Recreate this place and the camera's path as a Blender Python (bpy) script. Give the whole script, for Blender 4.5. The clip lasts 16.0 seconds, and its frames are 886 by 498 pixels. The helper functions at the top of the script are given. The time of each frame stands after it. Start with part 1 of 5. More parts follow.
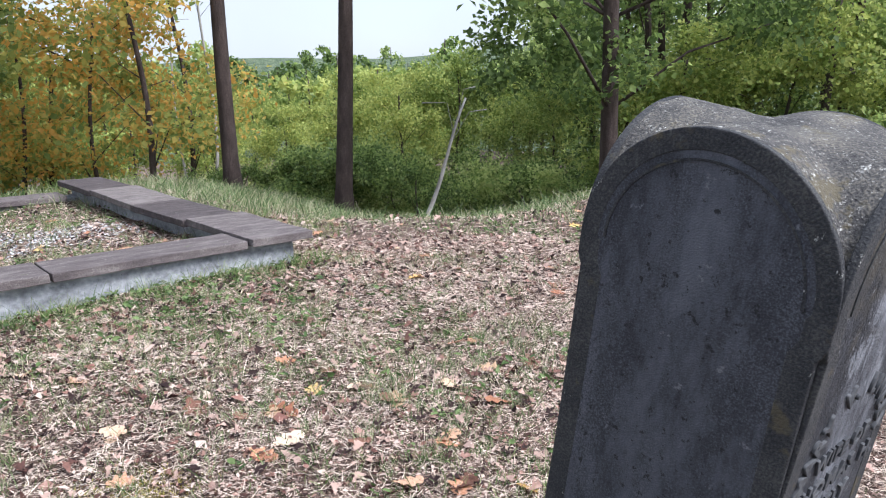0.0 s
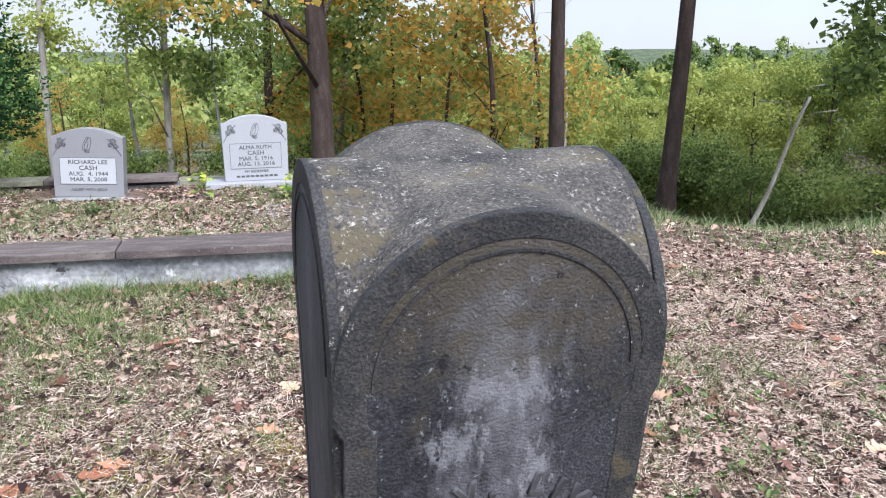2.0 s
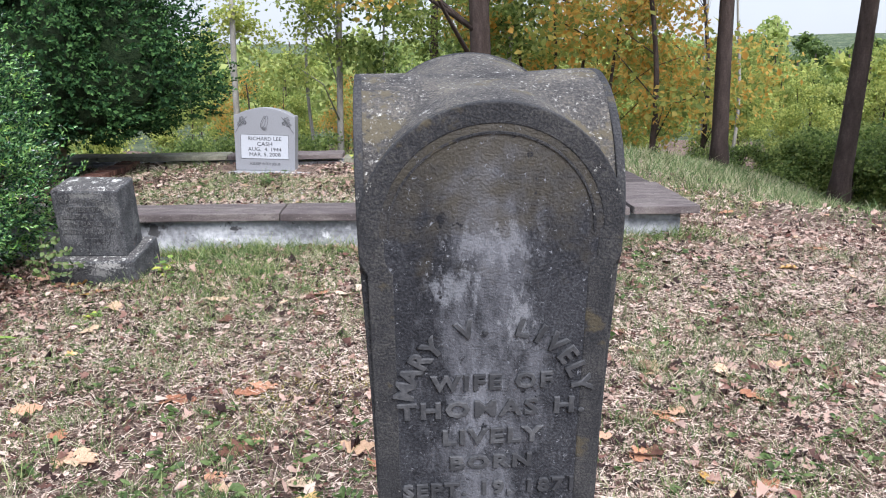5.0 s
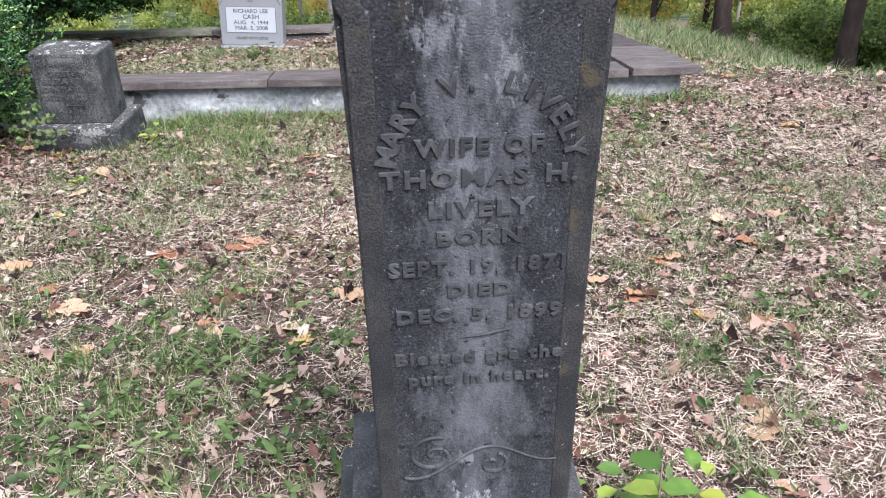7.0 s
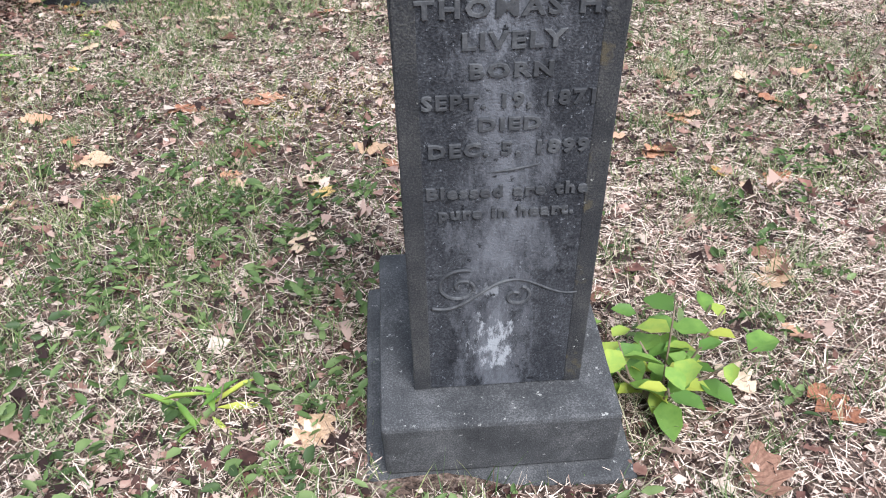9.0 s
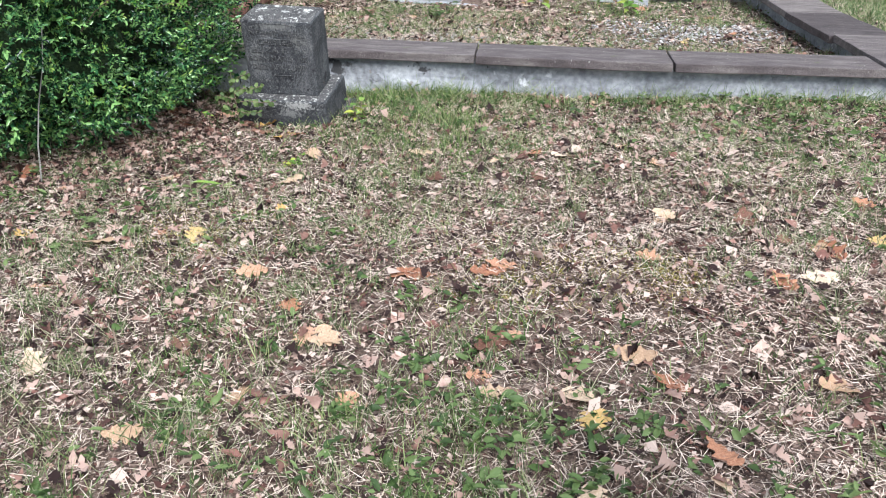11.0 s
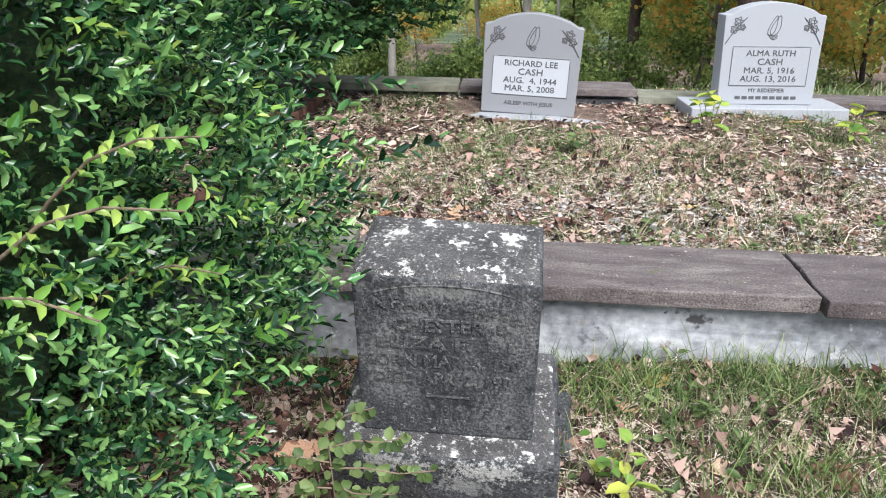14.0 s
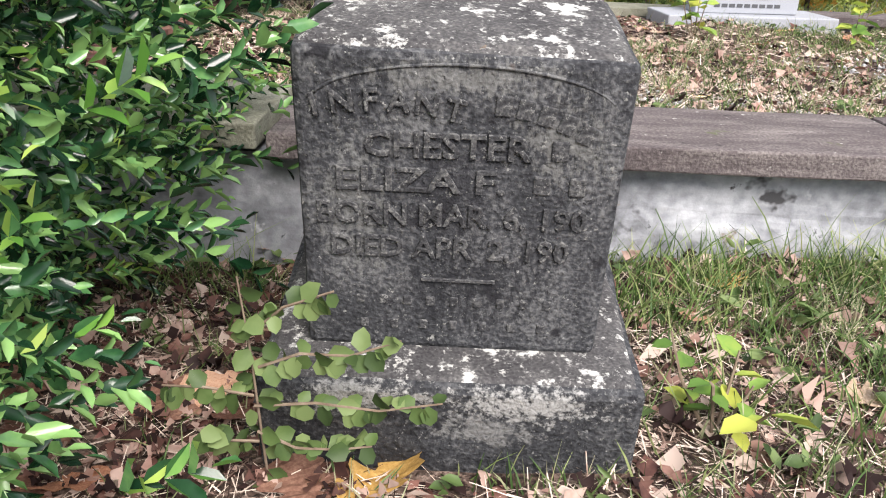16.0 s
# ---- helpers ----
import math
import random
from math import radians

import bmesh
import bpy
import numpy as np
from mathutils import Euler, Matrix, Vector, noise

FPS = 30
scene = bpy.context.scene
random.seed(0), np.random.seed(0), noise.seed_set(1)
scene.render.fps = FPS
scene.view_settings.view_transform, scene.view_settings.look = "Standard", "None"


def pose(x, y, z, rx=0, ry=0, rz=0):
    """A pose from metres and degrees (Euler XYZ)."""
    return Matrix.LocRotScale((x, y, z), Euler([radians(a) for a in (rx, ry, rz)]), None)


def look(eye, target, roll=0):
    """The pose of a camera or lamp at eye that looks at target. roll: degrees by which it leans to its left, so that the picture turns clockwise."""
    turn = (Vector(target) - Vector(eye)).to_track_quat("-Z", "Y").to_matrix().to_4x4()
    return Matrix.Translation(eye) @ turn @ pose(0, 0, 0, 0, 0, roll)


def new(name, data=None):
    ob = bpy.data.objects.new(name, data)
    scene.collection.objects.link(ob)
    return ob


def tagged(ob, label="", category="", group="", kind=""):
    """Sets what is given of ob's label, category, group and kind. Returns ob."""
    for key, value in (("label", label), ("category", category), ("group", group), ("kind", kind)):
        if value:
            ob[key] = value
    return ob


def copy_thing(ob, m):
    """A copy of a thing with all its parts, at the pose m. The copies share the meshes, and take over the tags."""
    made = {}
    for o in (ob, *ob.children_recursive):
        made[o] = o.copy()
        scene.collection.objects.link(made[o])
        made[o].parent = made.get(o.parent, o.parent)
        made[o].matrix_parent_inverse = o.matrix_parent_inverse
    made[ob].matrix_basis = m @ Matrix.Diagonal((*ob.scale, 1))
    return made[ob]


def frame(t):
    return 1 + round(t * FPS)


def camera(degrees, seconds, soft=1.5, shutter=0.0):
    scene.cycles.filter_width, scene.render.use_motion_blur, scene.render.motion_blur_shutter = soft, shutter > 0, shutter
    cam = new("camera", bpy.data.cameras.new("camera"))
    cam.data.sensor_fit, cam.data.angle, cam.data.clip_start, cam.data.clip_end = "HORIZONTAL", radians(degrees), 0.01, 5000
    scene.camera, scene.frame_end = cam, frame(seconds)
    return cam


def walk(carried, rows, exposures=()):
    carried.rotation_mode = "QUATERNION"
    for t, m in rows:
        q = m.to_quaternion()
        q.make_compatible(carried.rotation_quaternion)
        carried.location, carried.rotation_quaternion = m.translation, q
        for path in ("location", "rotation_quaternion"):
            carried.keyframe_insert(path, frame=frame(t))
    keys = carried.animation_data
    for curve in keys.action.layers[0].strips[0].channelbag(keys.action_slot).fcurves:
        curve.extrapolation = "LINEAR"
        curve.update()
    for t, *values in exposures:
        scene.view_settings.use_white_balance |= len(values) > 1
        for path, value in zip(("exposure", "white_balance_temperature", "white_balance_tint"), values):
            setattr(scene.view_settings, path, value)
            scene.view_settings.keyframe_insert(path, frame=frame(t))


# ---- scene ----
cam = camera(58.5, 16.0, soft=1.1)
EXPOSURE = 0.97
PATH = [
    (0, (0.106, 0.063, 1.621), (0.037, 2.012, 1.181), -0.7),
    (0.5, (0.445, 0.213, 1.644), (0.289, 2.161, 1.218), -0.5),
    (1, (0.748, 0.218, 1.684), (0.335, 2.127, 1.256), -0.1),
    (1.5, (0.84, 0.371, 1.661), (0.146, 2.193, 1.217), 0.1),
    (2, (0.984, 0.358, 1.655), (0.05, 2.067, 1.2), -0.1),
    (2.5, (1.229, 0.251, 1.672), (0.123, 1.856, 1.225), -0.1),
    (3, (1.357, 0.163, 1.687), (0.146, 1.694, 1.252), -0.0),
    (3.5, (1.374, 0.141, 1.693), (0.11, 1.629, 1.262), -0.0),
    (3.7, (1.38, 0.133, 1.686), (0.105, 1.611, 1.253), -0.1),
    (5.8, (1.29, 0.265, 1.478), (0.029, 1.723, 0.946), -1.3),
    (6, (1.295, 0.261, 1.452), (0.038, 1.715, 0.899), -1.3),
    (6.5, (1.305, 0.26, 1.402), (0.065, 1.699, 0.774), -1.4),
    (7, (1.317, 0.247, 1.37), (0.104, 1.656, 0.633), -1.4),
    (7.5, (1.328, 0.238, 1.33), (0.149, 1.607, 0.473), -1.5),
    (8, (1.343, 0.226, 1.285), (0.2, 1.551, 0.315), -1.6),
    (8.2, (1.346, 0.224, 1.26), (0.217, 1.531, 0.25), -1.7),
    (10.3, (1.036, 0.102, 1.551), (-0.175, 1.315, 0.52), 0.2),
    (10.5, (0.891, 0.105, 1.563), (-0.367, 1.309, 0.58), 0.3),
    (11, (0.464, 0.161, 1.562), (-0.896, 1.344, 0.695), 0.5),
    (11.5, (-0.119, 0.444, 1.532), (-1.557, 1.606, 0.77), 0.5),
    (12, (-0.68, 0.642, 1.532), (-2.159, 1.794, 0.836), 0.4),
    (12.5, (-1.308, 0.811, 1.575), (-2.795, 1.965, 0.898), 0.3),
    (13, (-1.81, 1.082, 1.468), (-3.273, 2.259, 0.779), 0.3),
    (13.5, (-2.229, 1.32, 1.525), (-3.645, 2.541, 0.815), 0.6),
    (14, (-2.74, 1.462, 1.444), (-4.098, 2.743, 0.726), 0.8),
    (14.5, (-3.083, 1.656, 1.315), (-4.384, 2.991, 0.59), 1.4),
    (15, (-3.249, 1.804, 1.047), (-4.506, 3.175, 0.313), 1.9),
    (15.5, (-3.304, 1.852, 0.925), (-4.528, 3.241, 0.169), 2.2),
    (16, (-3.317, 1.851, 0.874), (-4.523, 3.239, 0.088), 2.4),
]
walk(cam, [(t, look(eye, target, roll)) for t, eye, target, roll in PATH], exposures=[(t, EXPOSURE + e, k, tint) for t, e, k, tint in ((0, 0.16, 5900, 12.5), (3.5, 0.1, 6100, 14), (7.5, 0.14, 5980, 12.5), (10.5, 0.1, 5950, 9), (12, -0.06, 5950, 9.5), (14, 0.12, 6200, 10.5), (16, 0.22, 6600, 14.5))])

# ---- world and light: a bright overcast day ----
world = bpy.data.worlds.new("sky")
scene.world = world
world.use_nodes = True
wn, wl = world.node_tree.nodes, world.node_tree.links
wn.clear()
w_out = wn.new("ShaderNodeOutputWorld")
w_bg = wn.new("ShaderNodeBackground")
w_sky = wn.new("ShaderNodeTexSky")
w_sky.sky_type = "NISHITA"
w_sky.sun_disc = False
w_sky.sun_elevation, w_sky.sun_rotation = radians(47), radians(116)
w_mix = wn.new("ShaderNodeMix")
w_mix.data_type = "RGBA"
w_noise = wn.new("ShaderNodeTexNoise")
w_noise.inputs["Scale"].default_value, w_noise.inputs["Detail"].default_value = 3.0, 6.0
w_ramp = wn.new("ShaderNodeValToRGB")
w_ramp.color_ramp.elements[0].position, w_ramp.color_ramp.elements[1].position = 0.3, 0.62
w_ramp.color_ramp.elements[0].color = (0.62, 0.62, 0.62, 1)
w_ramp.color_ramp.elements[1].color = (0.97, 0.97, 0.97, 1)
w_co = wn.new("ShaderNodeTexCoord")
w_sep = wn.new("ShaderNodeSeparateXYZ")
w_grade = wn.new("ShaderNodeMapRange")
w_grade.inputs["From Min"].default_value, w_grade.inputs["From Max"].default_value = 0.0, 0.9
w_grade.inputs["To Min"].default_value, w_grade.inputs["To Max"].default_value = 0.7, 1.22
w_cloud = wn.new("ShaderNodeVectorMath")
w_cloud.operation = "SCALE"
w_cloud.inputs[0].default_value = (5.0, 5.3, 5.7)
wl.new(w_co.outputs["Generated"], w_sep.inputs["Vector"])
wl.new(w_sep.outputs["Z"], w_grade.inputs["Value"])
wl.new(w_grade.outputs["Result"], w_cloud.inputs["Scale"])
wl.new(w_cloud.outputs["Vector"], w_mix.inputs["B"])
wl.new(w_noise.outputs["Fac"], w_ramp.inputs["Fac"])
wl.new(w_ramp.outputs["Color"], w_mix.inputs["Factor"])
wl.new(w_sky.outputs["Color"], w_mix.inputs["A"])
wl.new(w_mix.outputs["Result"], w_bg.inputs["Color"])
w_bg.inputs["Strength"].default_value = 0.11
wl.new(w_bg.outputs["Background"], w_out.inputs["Surface"])
sun_data = bpy.data.lights.new("sun", "SUN")
sun_data.energy, sun_data.angle, sun_data.color = 3.15, radians(35), (1.0, 0.96, 0.9)
sun = new("sun", sun_data)
sun.matrix_world = look((6.2, -3.0, 7.4), (0, 0, 0))


# ---- materials ----
def mat(name, colours, scale=8.0, rough=0.85, fine=60.0, bump=0.3, dist=0.01, stretch=(1, 1, 1), island=0.0, obrand=0.0, specks=None, spec=0.3, streak=None, detail=6.0, grain=0.35, upper=None, patches=()):
    """Two scales of variation over a ramp of base colours, with bump; specks: (colour, scale, amount) of lichen."""
    m = bpy.data.materials.new(name)
    m.use_nodes = True
    nt = m.node_tree
    nd, lk = nt.nodes, nt.links
    b = nd["Principled BSDF"]
    b.inputs["Roughness"].default_value = rough
    b.inputs["Specular IOR Level"].default_value = spec
    co = nd.new("ShaderNodeTexCoord")
    mp = nd.new("ShaderNodeMapping")
    mp.inputs["Scale"].default_value = stretch
    lk.new(co.outputs["Object"], mp.inputs["Vector"])
    n1 = nd.new("ShaderNodeTexNoise")
    n1.inputs["Scale"].default_value, n1.inputs["Detail"].default_value = scale, detail
    n1.inputs["Roughness"].default_value = 0.65
    lk.new(mp.outputs["Vector"], n1.inputs["Vector"])
    n2 = nd.new("ShaderNodeTexNoise")
    n2.inputs["Scale"].default_value, n2.inputs["Detail"].default_value = fine, 4.0
    lk.new(co.outputs["Object"], n2.inputs["Vector"])
    fac = n1.outputs["Fac"]

    def add(a, bsock, k):
        q = nd.new("ShaderNodeMath")
        q.operation = "MULTIPLY_ADD"
        lk.new(bsock, q.inputs[0])
        q.inputs[1].default_value = k
        lk.new(a, q.inputs[2])
        s = nd.new("ShaderNodeMath")
        s.operation = "ADD"
        lk.new(q.outputs[0], s.inputs[0])
        s.inputs[1].default_value = -0.5 * k
        return s.outputs[0]

    fac = add(fac, n2.outputs["Fac"], grain)
    if island:
        geo = nd.new("ShaderNodeNewGeometry")
        fac = add(fac, geo.outputs["Random Per Island"], island)
    if obrand:
        inf = nd.new("ShaderNodeObjectInfo")
        fac = add(fac, inf.outputs["Random"], obrand)
    rp = nd.new("ShaderNodeValToRGB")
    els = rp.color_ramp.elements
    while len(els) < len(colours):
        els.new(0.5)
    for k, c in enumerate(colours):
        els[k].position = 0.2 + 0.6 * k / max(1, len(colours) - 1)
        els[k].color = (*c, 1)
    lk.new(fac, rp.inputs["Fac"])
    col = rp.outputs["Color"]

    def over(base, colour, mask):
        mx = nd.new("ShaderNodeMix")
        mx.data_type = "RGBA"
        lk.new(base, mx.inputs["A"])
        mx.inputs["B"].default_value = (*colour, 1)
        lk.new(mask, mx.inputs["Factor"])
        return mx.outputs["Result"]

    if streak:
        colour, half, lo, hi, sx = streak
        m2 = nd.new("ShaderNodeMapping")
        m2.inputs["Scale"].default_value = (1, 1, 0.4)
        lk.new(co.outputs["Object"], m2.inputs["Vector"])
        ns = nd.new("ShaderNodeTexNoise")
        ns.inputs["Scale"].default_value, ns.inputs["Detail"].default_value = sx, 9.0
        ns.inputs["Roughness"].default_value = 0.72
        lk.new(m2.outputs["Vector"], ns.inputs["Vector"])
        sep = nd.new("ShaderNodeSeparateXYZ")
        lk.new(co.outputs["Object"], sep.inputs["Vector"])
        ab = nd.new("ShaderNodeMath")
        ab.operation = "ABSOLUTE"
        lk.new(sep.outputs["X"], ab.inputs[0])
        wd = nd.new("ShaderNodeMapRange")
        wd.inputs["From Min"].default_value, wd.inputs["From Max"].default_value = 0.0, half
        wd.inputs["To Min"].default_value, wd.inputs["To Max"].default_value = 0.12, -0.22
        lk.new(ab.outputs[0], wd.inputs["Value"])
        sm = nd.new("ShaderNodeMath")
        lk.new(ns.outputs["Fac"], sm.inputs[0])
        lk.new(wd.outputs["Result"], sm.inputs[1])
        rg = nd.new("ShaderNodeMapRange")
        rg.inputs["From Min"].default_value, rg.inputs["From Max"].default_value = lo, hi
        lk.new(sm.outputs[0], rg.inputs["Value"])
        col = over(col, colour, rg.outputs["Result"])
    if upper:
        colour, z0, z1 = upper
        sep = nd.new("ShaderNodeSeparateXYZ")
        lk.new(co.outputs["Object"], sep.inputs["Vector"])
        ns = nd.new("ShaderNodeTexNoise")
        ns.inputs["Scale"].default_value, ns.inputs["Detail"].default_value = 26.0, 10.0
        lk.new(co.outputs["Object"], ns.inputs["Vector"])
        sm = nd.new("ShaderNodeMath")
        sm.operation = "MULTIPLY_ADD"
        lk.new(ns.outputs["Fac"], sm.inputs[0])
        sm.inputs[1].default_value = 0.45
        lk.new(sep.outputs["Z"], sm.inputs[2])
        rg = nd.new("ShaderNodeMapRange")
        rg.inputs["From Min"].default_value, rg.inputs["From Max"].default_value = z0 + 0.225, z1 + 0.225
        rg.inputs["To Max"].default_value = 0.85
        lk.new(sm.outputs[0], rg.inputs["Value"])
        col = over(col, colour, rg.outputs["Result"])
    for colour, px, pz, rx, rz, amount in patches:
        # a weathered blotch with a ragged edge, centred at (px, pz) on the face
        sub = nd.new("ShaderNodeVectorMath")
        sub.operation = "SUBTRACT"
        lk.new(co.outputs["Object"], sub.inputs[0])
        sub.inputs[1].default_value = (px, 0, pz)
        scl = nd.new("ShaderNodeVectorMath")
        scl.operation = "MULTIPLY"
        lk.new(sub.outputs["Vector"], scl.inputs[0])
        scl.inputs[1].default_value = (1 / rx, 0, 1 / rz)
        ln = nd.new("ShaderNodeVectorMath")
        ln.operation = "LENGTH"
        lk.new(scl.outputs["Vector"], ln.inputs[0])
        ns = nd.new("ShaderNodeTexNoise")
        ns.inputs["Scale"].default_value, ns.inputs["Detail"].default_value = 60.0, 10.0
        ns.inputs["Roughness"].default_value = 0.75
        lk.new(mp.outputs["Vector"], ns.inputs["Vector"])
        sm = nd.new("ShaderNodeMath")
        sm.operation = "MULTIPLY_ADD"
        lk.new(ns.outputs["Fac"], sm.inputs[0])
        sm.inputs[1].default_value = 5.0
        lk.new(ln.outputs["Value"], sm.inputs[2])
        rg = nd.new("ShaderNodeMapRange")
        rg.inputs["From Min"].default_value, rg.inputs["From Max"].default_value = 2.75, 3.2
        rg.inputs["To Min"].default_value, rg.inputs["To Max"].default_value = amount, 0.0
        lk.new(sm.outputs[0], rg.inputs["Value"])
        col = over(col, colour, rg.outputs["Result"])
    for colour, sc, amount in specks or ():
        vo = nd.new("ShaderNodeTexNoise")
        vo.inputs["Scale"].default_value, vo.inputs["Detail"].default_value = sc, 5.0
        vo.inputs["Roughness"].default_value = 0.7
        lk.new(co.outputs["Object"], vo.inputs["Vector"])
        rg = nd.new("ShaderNodeMapRange")
        rg.inputs["From Min"].default_value, rg.inputs["From Max"].default_value = 0.64 - amount, 0.69 - amount
        lk.new(vo.outputs["Fac"], rg.inputs["Value"])
        col = over(col, colour, rg.outputs["Result"])
    lk.new(col, b.inputs["Base Color"])
    if bump:
        bp = nd.new("ShaderNodeBump")
        bp.inputs["Strength"].default_value, bp.inputs["Distance"].default_value = bump, dist
        lk.new(fac, bp.inputs["Height"])
        lk.new(bp.outputs["Normal"], b.inputs["Normal"])
    return m


def leaf_mat(name, colours, rough=0.5, island=0.9, obrand=0.0, trans=0.25, scale=3.0, spec=0.3):
    m = mat(name, colours, scale=scale, rough=rough, fine=40, bump=0.0, island=island, obrand=obrand, spec=spec)
    if trans:
        nt = m.node_tree
        b = nt.nodes["Principled BSDF"]
        tr = nt.nodes.new("ShaderNodeBsdfTranslucent")
        mx = nt.nodes.new("ShaderNodeMixShader")
        mx.inputs["Fac"].default_value = trans
        nt.links.new(b.inputs["Base Color"].links[0].from_socket, tr.inputs["Color"])
        nt.links.new(b.outputs["BSDF"], mx.inputs[1])
        nt.links.new(tr.outputs["BSDF"], mx.inputs[2])
        nt.links.new(mx.outputs["Shader"], nt.nodes["Material Output"].inputs["Surface"])
    return m


M_SHAFT = mat("weathered_dark_marble", [(0.02, 0.021, 0.026), (0.042, 0.044, 0.05), (0.08, 0.082, 0.088)], scale=7, rough=0.7, fine=220, bump=0.5, dist=0.003,
              stretch=(1, 1, 0.35), streak=((0.27, 0.28, 0.3), 0.17, 0.46, 0.7, 16), specks=[((0.4, 0.41, 0.4), 75, -0.04)])
M_FACE = mat("streaked_marble_face", [(0.01, 0.011, 0.015), (0.03, 0.032, 0.039), (0.075, 0.078, 0.088)], scale=8, rough=0.68, fine=260, bump=0.9, dist=0.0025, grain=1.0,
              stretch=(1, 1, 0.4), streak=((0.13, 0.135, 0.155), 0.15, 0.42, 0.66, 24), specks=[((0.19, 0.2, 0.225), 120, 0.02), ((0.012, 0.013, 0.017), 30, 0.02)],
              upper=((0.062, 0.055, 0.042), 1.12, 1.28),
              patches=[((0.4, 0.415, 0.45), -0.012, 0.13, 0.05, 0.085, 0.8), ((0.3, 0.31, 0.34), -0.03, 0.29, 0.035, 0.03, 0.6), ((0.36, 0.375, 0.41), 0.045, 1.02, 0.03, 0.06, 0.4), ((0.3, 0.315, 0.35), -0.05, 1.08, 0.06, 0.04, 0.4),
                       ((0.2, 0.21, 0.24), -0.02, 0.86, 0.055, 0.1, 0.5), ((0.26, 0.27, 0.3), 0.0, 1.14, 0.08, 0.04, 0.4)])
M_SIDE = mat("dark_marble_face", [(0.012, 0.013, 0.018), (0.036, 0.038, 0.048), (0.105, 0.11, 0.13)], scale=9, rough=0.65, fine=330, bump=0.8, dist=0.0022, grain=0.9,
             stretch=(1, 1, 0.3), streak=((0.085, 0.09, 0.11), 0.3, 0.47, 0.72, 18), specks=[((0.13, 0.135, 0.15), 24, 0.0), ((0.012, 0.013, 0.016), 60, 0.04)])
M_BORDER = mat("lichened_marble_border", [(0.012, 0.013, 0.016), (0.032, 0.033, 0.037), (0.075, 0.073, 0.071)], scale=9, rough=0.82, fine=300, bump=0.9, dist=0.0025, grain=1.0,
               specks=[((0.07, 0.06, 0.042), 7, 0.04), ((0.022, 0.022, 0.025), 40, 0.03), ((0.42, 0.42, 0.4), 40, -0.025)])
M_HEAD = mat("lichened_marble_head", [(0.022, 0.021, 0.024), (0.07, 0.067, 0.066), (0.16, 0.145, 0.12)], scale=12, rough=0.9, fine=260, bump=1.0, dist=0.0035, grain=1.0,
             specks=[((0.095, 0.083, 0.058), 9, 0.06), ((0.26, 0.255, 0.24), 150, 0.05), ((0.03, 0.029, 0.03), 38, 0.03), ((0.48, 0.48, 0.46), 44, -0.005), ((0.5, 0.5, 0.48), 16, -0.045)])
M_LETTER = mat("raised_marble_letters", [(0.02, 0.021, 0.025), (0.052, 0.054, 0.06), (0.13, 0.133, 0.142)], scale=14, rough=0.75, fine=200, bump=0.4, dist=0.002)
M_BASE = mat("weathered_marble_base", [(0.02, 0.021, 0.024), (0.055, 0.056, 0.06), (0.14, 0.14, 0.145)], scale=8, rough=0.85, fine=300, bump=0.7, dist=0.003, grain=0.9,
             specks=[((0.32, 0.32, 0.31), 50, 0.01)])
M_STONE2 = mat("lichened_dark_stone", [(0.012, 0.013, 0.016), (0.05, 0.052, 0.058), (0.17, 0.172, 0.176)], scale=7, rough=0.92, fine=130, bump=1.0, dist=0.005, grain=0.9, detail=10, stretch=(1.3, 1, 0.7),
               patches=[((0.015, 0.016, 0.02), 0.03, 0.13, 0.13, 0.11, 0.75), ((0.018, 0.018, 0.023), -0.01, 0.3, 0.09, 0.1, 0.6), ((0.22, 0.222, 0.215), -0.15, 0.26, 0.07, 0.15, 0.45), ((0.24, 0.24, 0.23), 0.13, 0.36, 0.09, 0.08, 0.45), ((0.24, 0.24, 0.23), 0.0, 0.45, 0.2, 0.035, 0.45)],
               specks=[((0.17, 0.172, 0.168), 150, 0.03), ((0.021, 0.021, 0.025), 8, 0.03), ((0.022, 0.022, 0.026), 45, 0.03), ((0.26, 0.262, 0.25), 55, 0.0), ((0.08, 0.062, 0.055), 7, -0.03), ((0.42, 0.42, 0.405), 70, -0.03)])
M_STONE2BASE = mat("lichened_base_stone", [(0.012, 0.013, 0.016), (0.045, 0.047, 0.052), (0.14, 0.142, 0.146)], scale=7, rough=0.92, fine=130, bump=1.0, dist=0.006, grain=0.9, detail=10,
                   patches=[((0.36, 0.36, 0.35), -0.13, -0.025, 0.13, 0.04, 0.85), ((0.38, 0.38, 0.37), 0.12, -0.03, 0.15, 0.045, 0.85), ((0.24, 0.24, 0.235), 0.05, -0.08, 0.12, 0.05, 0.6), ((0.013, 0.014, 0.017), -0.05, -0.16, 0.25, 0.05, 0.7)],
                   specks=[((0.2, 0.2, 0.195), 110, 0.03), ((0.02, 0.02, 0.024), 12, 0.05), ((0.36, 0.36, 0.35), 60, -0.02)])
M_STONE2TOP = mat("lichen_blotched_stone_top", [(0.025, 0.024, 0.027), (0.07, 0.068, 0.07), (0.15, 0.147, 0.143)], scale=9, rough=0.92, fine=180, bump=0.9, dist=0.004, grain=0.9,
                  specks=[((0.26, 0.258, 0.25), 75, 0.06), ((0.52, 0.52, 0.5), 17, 0.06), ((0.46, 0.46, 0.44), 42, 0.045), ((0.2, 0.14, 0.09), 14, -0.06)])
